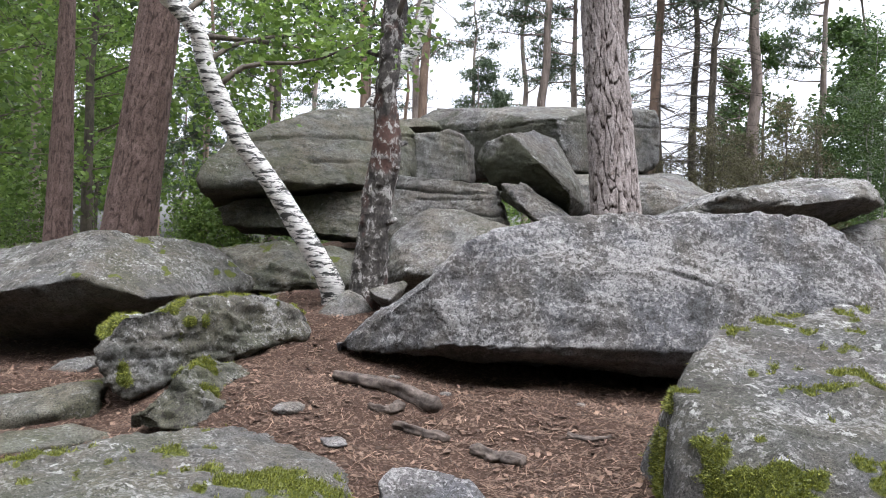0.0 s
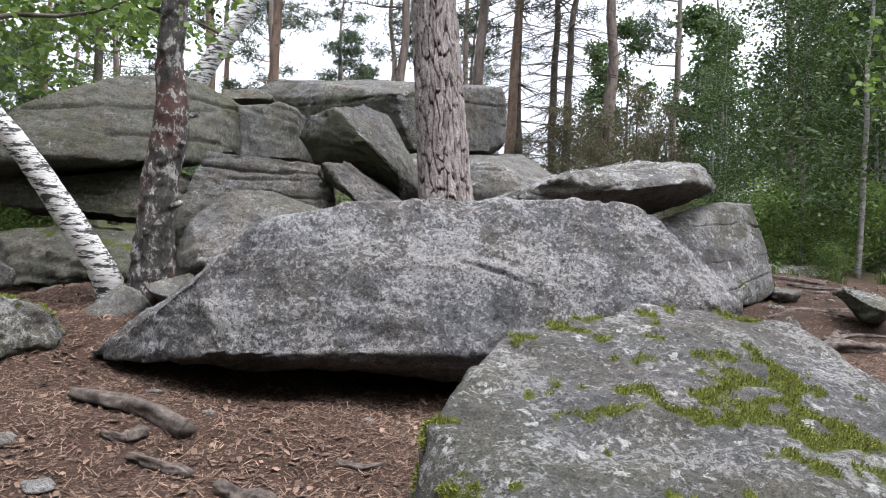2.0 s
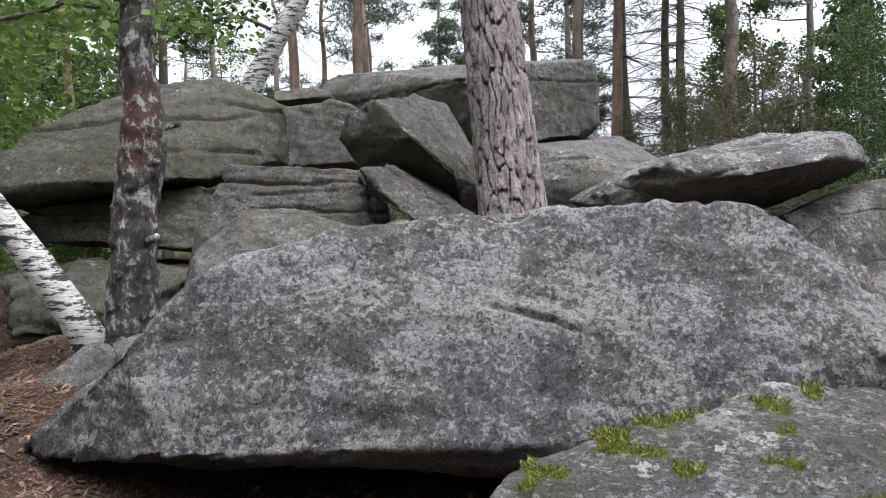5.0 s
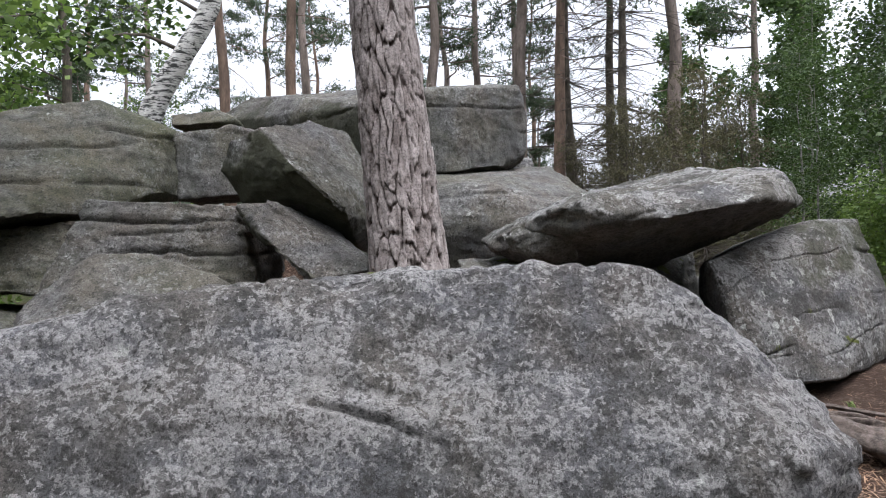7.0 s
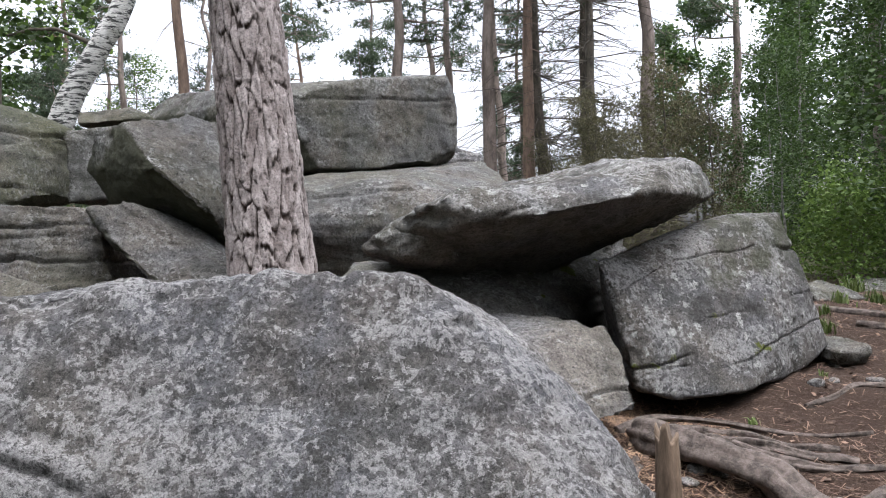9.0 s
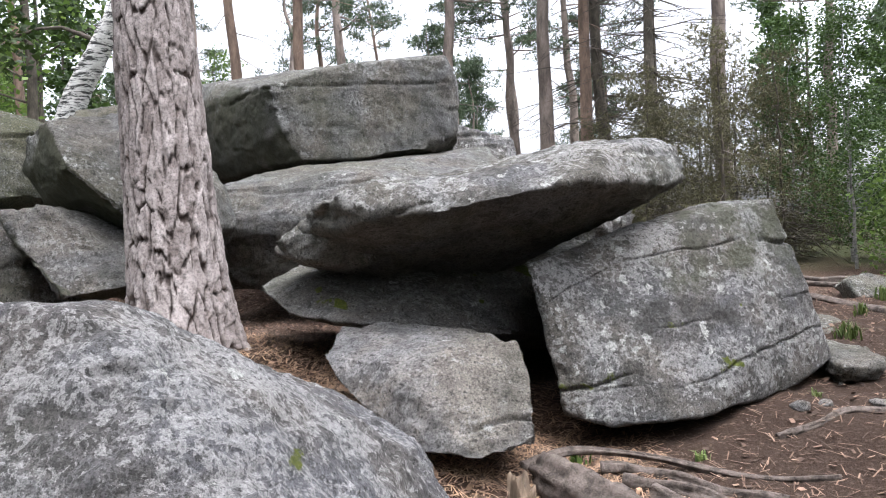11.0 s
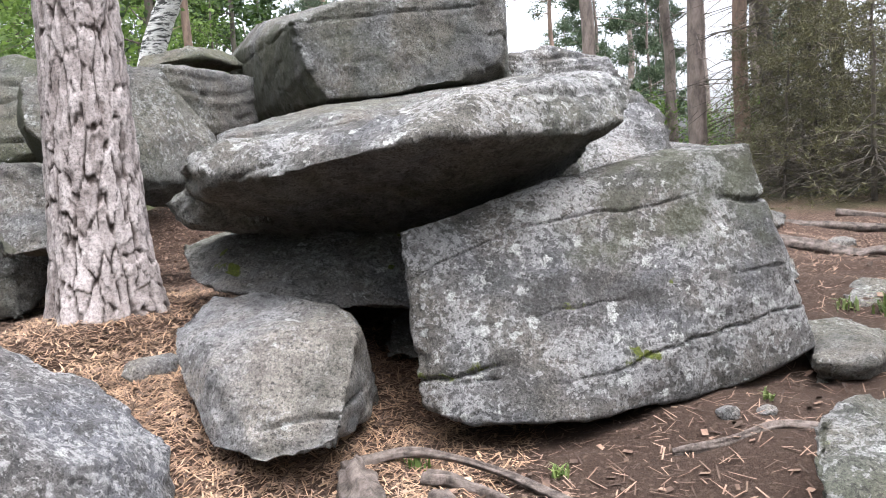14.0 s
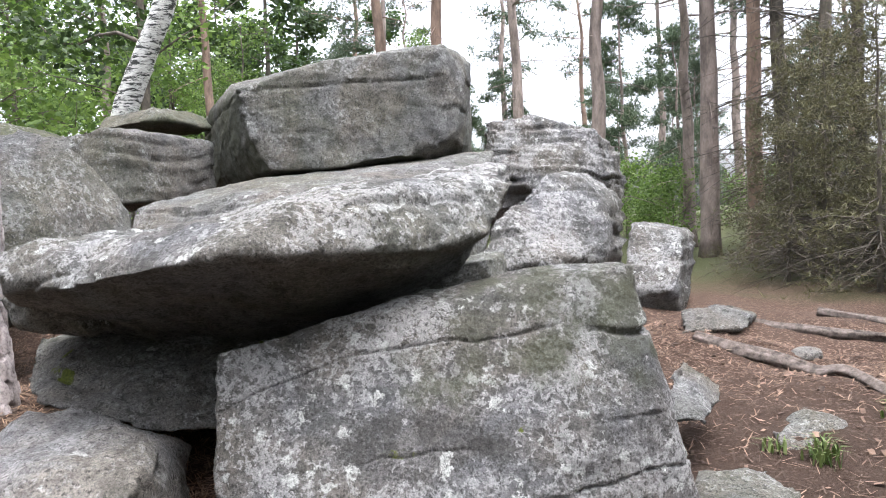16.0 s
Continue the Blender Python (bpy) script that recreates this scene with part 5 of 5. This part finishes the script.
lone_trunk("birch_tree", "crooked white birch leaning from the hollow", [(-0.93, 6.85, 1.0), (-1.0, 6.8, 1.27), (-1.45, 6.7, 1.99), (-1.78, 6.6, 2.45), (-2.01, 6.5, 2.94), (-2.11, 6.4, 3.29), (-2.35, 6.3, 3.55), (-2.9, 6.2, 4.3)],
           [0.11, 0.10, 0.085, 0.08, 0.075, 0.07, 0.065, 0.05], BIRCH_BARK,
           [(0.55, (-1.7, 6.6, 3.05), (-1.2, 6.8, 3.15), (-0.7, 7.0, 3.45)), (0.62, (-1.9, 6.9, 3.3), (-1.5, 7.6, 3.6), (-1.2, 8.2, 3.7)), (0.78, (-2.0, 6.8, 3.8), (-1.4, 7.2, 4.2), (-0.9, 7.6, 4.2)), (0.7, (-1.7, 7.6, 3.5), (-1.3, 8.3, 3.6), (-0.9, 8.8, 3.8)), (0.85, (-2.2, 7.2, 4.3), (-2.0, 8.2, 4.6), (-1.6, 9.0, 4.4))], (LEAF_LIGHT, 2800, 0.085), 0, 3)
lone_trunk("birch_tree", "dying birch trunk with dark peeling rotten bark", [(-0.64, 6.72, 0.95), (-0.62, 6.7, 1.24), (-0.58, 6.7, 1.88), (-0.53, 6.7, 2.36), (-0.54, 6.7, 3.19), (-0.48, 6.7, 3.68), (-0.3, 6.6, 5.2)],
           [0.19, 0.15, 0.13, 0.115, 0.105, 0.10, 0.08], DEAD_WOOD, [(0.72, (-0.3, 6.5, 3.9), (0.1, 6.3, 4.2), (0.4, 6.2, 4.3))], None, 6, 4, 1.6)
lone_trunk("birch_tree", "pale leaning birch rising behind the outcrop", [(-1.5, 12.3, 2.8), (-1.24, 12.3, 3.68), (-0.82, 12.3, 4.39), (-0.5, 12.3, 5.0), (-0.2, 12.3, 6.4)], [0.17, 0.14, 0.12, 0.115, 0.09], BIRCH_BARK,
           [(0.5, (-1.4, 12.3, 4.6), (-2.0, 12.2, 4.5), (-2.6, 12.2, 4.9)), (0.7, (-1.2, 12.6, 5.2), (-1.9, 12.8, 5.3), (-2.6, 12.8, 5.8))], (LEAF, 1300, 0.1), 2, 5)

lone_trunk("maple_sapling", "leafy sapling with bright green leaves beside the path", [(8.4, 10.0, gz(8.4, 10.0) - 0.05), (8.35, 9.9, 2.4), (8.2, 9.7, 3.8), (8.1, 9.6, 5.0)], [0.05, 0.045, 0.035, 0.02], SPRUCE_BARK,
           [(0.55, (7.8, 9.3, 3.6), (7.4, 9.0, 3.7), (7.1, 8.8, 3.55)), (0.65, (8.0, 9.0, 4.1), (7.6, 8.6, 4.3), (7.2, 8.4, 4.2)), (0.5, (8.6, 9.4, 3.3), (8.7, 8.9, 3.4), (8.7, 8.5, 3.3))], (LEAF_LIGHT, 700, 0.12), 0, 8)

# ---- litter and roots ----
def litter(name, label, n, x0, x1, y0, y1, half, mat, seed, clear=True):
    """Flat fallen needles and bark chips strewn over a stretch of the ground."""
    rng = np.random.default_rng(seed)
    x, y = rng.uniform(x0, x1, n), rng.uniform(y0, y1, n)
    keep = rng.random(n) < np.clip((np.hypot(x - 6.0, y - 8.4) - 0.8) / 2.2, 0.35, 1)
    if not clear:
        keep = rng.random(n) < np.exp(-((x - (x0 + x1) / 2) / (x1 - x0) * 2.4) ** 2 - ((y - (y0 + y1) / 2) / (y1 - y0) * 2.4) ** 2)
    x, y = x[keep], y[keep]
    n = len(x)
    z = ground_height(x, y) + rng.uniform(0.002, 0.014, n)
    a = rng.uniform(0, math.pi, n)
    chip = rng.random(n) < (0.12 if clear else 0.02)
    ln = np.where(chip, rng.uniform(0.006, 0.02, n), rng.uniform(0.3, 1.0, n) * half)
    wd = np.where(chip, rng.uniform(0.006, 0.016, n), rng.uniform(0.0014, 0.0034, n))
    dx, dy, tz = np.cos(a) * ln, np.sin(a) * ln, rng.uniform(-0.008, 0.012, n)
    px, py = -np.sin(a) * wd, np.cos(a) * wd
    V = np.stack([np.stack([x - dx + px, y - dy + py, z - tz], 1), np.stack([x - dx - px, y - dy - py, z - tz], 1),
                  np.stack([x + dx - px, y + dy - py, z + tz], 1), np.stack([x + dx + px, y + dy + py, z + tz], 1)], 1).reshape(-1, 3)
    me = mesh_of(name, V.tolist(), np.arange(n * 4).reshape(n, 4).tolist(), mat, False)
    tagged(new(name, me), label, "needle litter", kind="stuff")


litter("needle_litter", "reddish brown fallen pine needles and bark chips on the ground", 130000, -3.2, 7.4, 1.2, 11.5, 0.05, NEEDLES, 5)
litter("needle_litter", "fresh orange pine needles heaped round the pine", 44000, 1.2, 4.4, 6.2, 8.7, 0.045, FRESH_NEEDLES, 6, False)


def root(name, label, pts, r0, r1, mat=ROOT_WOOD, category="root", seed=0, group="", lift=0.3, bent=1.0):
    """A root or fallen branch that follows the ground through (x, y) places."""
    z0 = gz(*pts[0][:2])
    base = Vector((pts[0][0], pts[0][1], z0))
    rad = [r0 + (r1 - r0) * i / (len(pts) - 1) for i in range(len(pts))]
    line = curve_points([Vector((p[0], p[1], (gz(p[0], p[1]) + r * lift) + (p[2] if len(p) > 2 else 0))) - base for p, r in zip(pts, rad)], 26)
    rnd = random.Random(seed)
    knots = [(rnd.uniform(-1, 1), rnd.uniform(-1, 1), rnd.uniform(-0.6, 0.6), rnd.uniform(0.78, 1.22)) for _ in range(8)]
    fat = []
    for i, p in enumerate(line):
        jx, jy, jz, jr = (float(np.interp(i / 25 * 7, range(8), [q[c] for q in knots])) for c in range(4))
        p += Vector((jx, jy, jz)) * (0.4 * r0 * bent)
        fat.append(1 + (jr - 1) * bent)
    fat.append(fat[-1])
    size = [(r0 + (r1 - r0) * i / 25) * (fat[i] + fat[i + 1]) / 2 for i in range(26)]
    V, F = tube(curve_points(line, 90), list(np.interp(np.linspace(0, 25, 90), range(26), size)), 24)
    Q = np.array([tuple(v) for v in V])
    ring, turn = np.repeat(np.arange(90), 24), np.tile(np.arange(24) / 24 * 2 * math.pi, 90)
    mid = Q.reshape(90, 24, 3).mean(1)[ring]
    lobes = 0.16 * np.sin(turn * 3 + ring * 0.05 + seed) + 0.09 * np.sin(turn * 5 - ring * 0.04 + seed)
    grain = 0.22 * layers(np.stack([np.cos(turn) * 2.2, np.sin(turn) * 2.2, ring * 0.07 + seed], 1), seed, 4)
    Q = mid + (Q - mid) * (1 + lobes * min(1.0, bent + 0.3) + grain)[:, None]
    ob = new(name, mesh_of(name, Q.tolist(), F, mat))
    ob.location = base
    return tagged(ob, label, category, group)


root("fallen_log", "mossy rotting branch log lying on the needle litter", [(-0.66, 5.06), (-0.4, 4.92), (-0.2, 4.82), (0.0, 4.64)], 0.04, 0.05, LOG_BARK, "log", 1, lift=0.8, bent=0.35)
root("dead_branch", "short dark stick lying on the litter", [(-0.25, 4.45), (-0.1, 4.4), (0.07, 4.3)], 0.03, 0.025, LOG_BARK, "branch", 2, lift=0.7)
root("dead_branch", "short dark stick lying on the litter", [(-0.4, 4.62), (-0.3, 4.6), (-0.22, 4.66)], 0.02, 0.03, LOG_BARK, "branch", 3, lift=0.7)
root("dead_branch", "forked piece of dark bark on the litter", [(0.2, 4.2), (0.33, 4.1), (0.45, 4.0)], 0.03, 0.035, LOG_BARK, "branch", 4, lift=0.6)
root("dead_branch", "thin stick on the litter", [(0.72, 4.3), (0.83, 4.24), (0.95, 4.22)], 0.018, 0.012, LOG_BARK, "branch", 5, lift=0.7)
RT = "surface roots on the bare slope"
for k, (pts, r0, r1) in enumerate(((((3.8, 7.22, 0.0), (3.9, 7.1, 0.05), (4.05, 6.94, 0.07), (4.2, 6.74, 0.06), (4.3, 6.5, 0.04), (4.38, 6.25)), 0.06, 0.085), (((4.08, 7.3), (4.3, 7.28), (4.55, 7.16), (4.8, 7.04)), 0.035, 0.014),
                                   (((4.15, 7.2), (4.4, 7.1), (4.6, 6.98), (4.8, 6.9)), 0.04, 0.016), (((4.25, 7.08), (4.5, 6.9), (4.7, 6.8), (4.9, 6.76)), 0.04, 0.018), (((3.72, 7.28), (3.95, 7.44, 0.05), (4.3, 7.4, 0.03), (4.7, 7.26), (5.05, 7.2)), 0.022, 0.012),
                                   (((4.9, 6.72), (5.1, 6.8), (5.3, 6.86), (5.6, 6.9)), 0.03, 0.022), (((4.55, 6.42), (4.85, 6.46, 0.02), (5.15, 6.5), (5.5, 6.62)), 0.06, 0.035), (((3.52, 6.9), (3.66, 6.93), (3.76, 7.04)), 0.02, 0.014), (((3.6, 6.72), (3.68, 6.84), (3.75, 6.97)), 0.014, 0.018),
                                   (((4.95, 7.7), (5.15, 7.75), (5.35, 7.85), (5.7, 7.85)), 0.016, 0.022), (((5.2, 11.1), (5.6, 10.95), (5.95, 10.8), (6.15, 10.55), (6.5, 9.95), (6.9, 9.6)), 0.04, 0.035), (((5.3, 12.2), (5.9, 11.9), (6.6, 11.9), (7.6, 11.6)), 0.045, 0.03),
                                   (((5.0, 6.75), (5.2, 7.0), (5.4, 7.1)), 0.03, 0.014), (((6.0, 12.6), (6.8, 12.4), (7.6, 12.6)), 0.05, 0.03), (((5.6, 8.0), (5.8, 7.95), (6.1, 8.05), (6.5, 8.0)), 0.02, 0.03), (((6.3, 9.5), (6.7, 9.3), (7.1, 9.35)), 0.03, 0.02))):
    root("tree_root", "grey weathered root snaking over bare soil", pts, r0, r1, ROOT_WOOD, "root", 20 + k, RT)


def stump(x, y, tall, r, seed):
    """A splintered post of a stump: ridged sides and a torn top."""
    sides, rings = 36, 26
    th = np.tile(np.arange(sides) / sides * 2 * math.pi, rings)
    u = np.repeat(np.linspace(0, 1, rings), sides)
    torn = soft_noise(np.stack([np.cos(th) * 2.5, np.sin(th) * 2.5, th * 0], 1), seed)
    h = u * tall * (1 + 0.09 * torn * u ** 3) - 0.08
    rad = r * (1.25 - 0.3 * u + 0.5 * np.exp(-u * 9) + 0.14 * layers(np.stack([np.cos(th) * 3, np.sin(th) * 3, u * 1.6], 1), seed + 1, 4))
    V = np.stack([rad * np.cos(th), rad * np.sin(th), h], 1)
    idx = np.arange(sides * rings).reshape(rings, sides)
    nxt = np.roll(idx, -1, 1)
    F = np.stack([idx[:-1].ravel(), nxt[:-1].ravel(), nxt[1:].ravel(), idx[1:].ravel()], 1).tolist()
    heart = len(V)
    V = np.concatenate([V, [[0, 0, tall * 0.86 - 0.08]]])
    F += [(int(idx[-1][k]), int(idx[-1][(k + 1) % sides]), heart) for k in range(sides)]
    ob = new("tree_stump", mesh_of("tree_stump", V.tolist(), F, STUMP_WOOD))
    ob.location = (x, y, gz(x, y))
    tagged(ob, "short splintered brown stump standing among the roots", "stump")


stump(3.73, 6.46, 1.22 - gz(3.73, 6.46), 0.05, 9)
root("tree_root", "broad bark-covered root at the foot of the pine", [(1.5, 7.3), (1.85, 7.3, 0.01), (2.15, 7.36, 0.01), (2.4, 7.42, -0.03)], 0.075, 0.03, PINE_BARK, "root", 33, lift=-0.1)


def tuft(name, label, x, y, n, size, mat, seed, category="grass"):
    """A small clump of bent blades rooted at one spot."""
    rnd = random.Random(seed)
    verts, faces = [], []
    for k in range(n):
        a, bend, h = rnd.uniform(0, 6.28), rnd.uniform(0.2, 0.9), size * rnd.uniform(0.5, 1.1)
        ox, oy = rnd.gauss(0, size * 0.25), rnd.gauss(0, size * 0.25)
        d = Vector((math.cos(a), math.sin(a), 0))
        s = Vector((-d.y, d.x, 0)) * (0.005 + 0.012 * size)
        p0 = Vector((ox, oy, gz(x + ox, y + oy) - gz(x, y) - 0.01))
        p1 = p0 + d * (h * 0.35 * bend) + Vector((0, 0, h * 0.65))
        p2 = p0 + d * (h * bend) + Vector((0, 0, h * (1 - 0.45 * bend)))
        o = len(verts)
        verts += [p0 - s, p0 + s, p1 + s * 0.8, p1 - s * 0.8, p2]
        faces += [(o, o + 1, o + 2, o + 3), (o + 3, o + 2, o + 4)]
    ob = new(name, mesh_of(name, verts, faces, mat, False))
    ob.location = (x, y, gz(x, y))
    return tagged(ob, label, category, "small plants on the slope")


for k, (x, y, n, size) in enumerate(((5.95, 9.35, 50, 0.16), (6.6, 10.3, 40, 0.16), (5.3, 8.15, 16, 0.07), (6.3, 10.0, 30, 0.12), (6.9, 11.6, 60, 0.2), (7.5, 11.2, 60, 0.2), (8.2, 11.2, 60, 0.25), (5.75, 9.4, 26, 0.1), (7.8, 12.2, 60, 0.25), (9.2, 11.4, 60, 0.3))):
    tuft("grass_tuft", "tuft of thin green grass on bare soil", x, y, n, size, GRASS, 40 + k)
tuft("seedling", "tiny green seedling beside the grey boulder", 3.98, 7.45, 26, 0.09, LEAF_LIGHT, 60, "plant")
tuft("seedling", "low green plant at the foot of the slab", 4.55, 7.5, 22, 0.07, GRASS, 61, "plant")
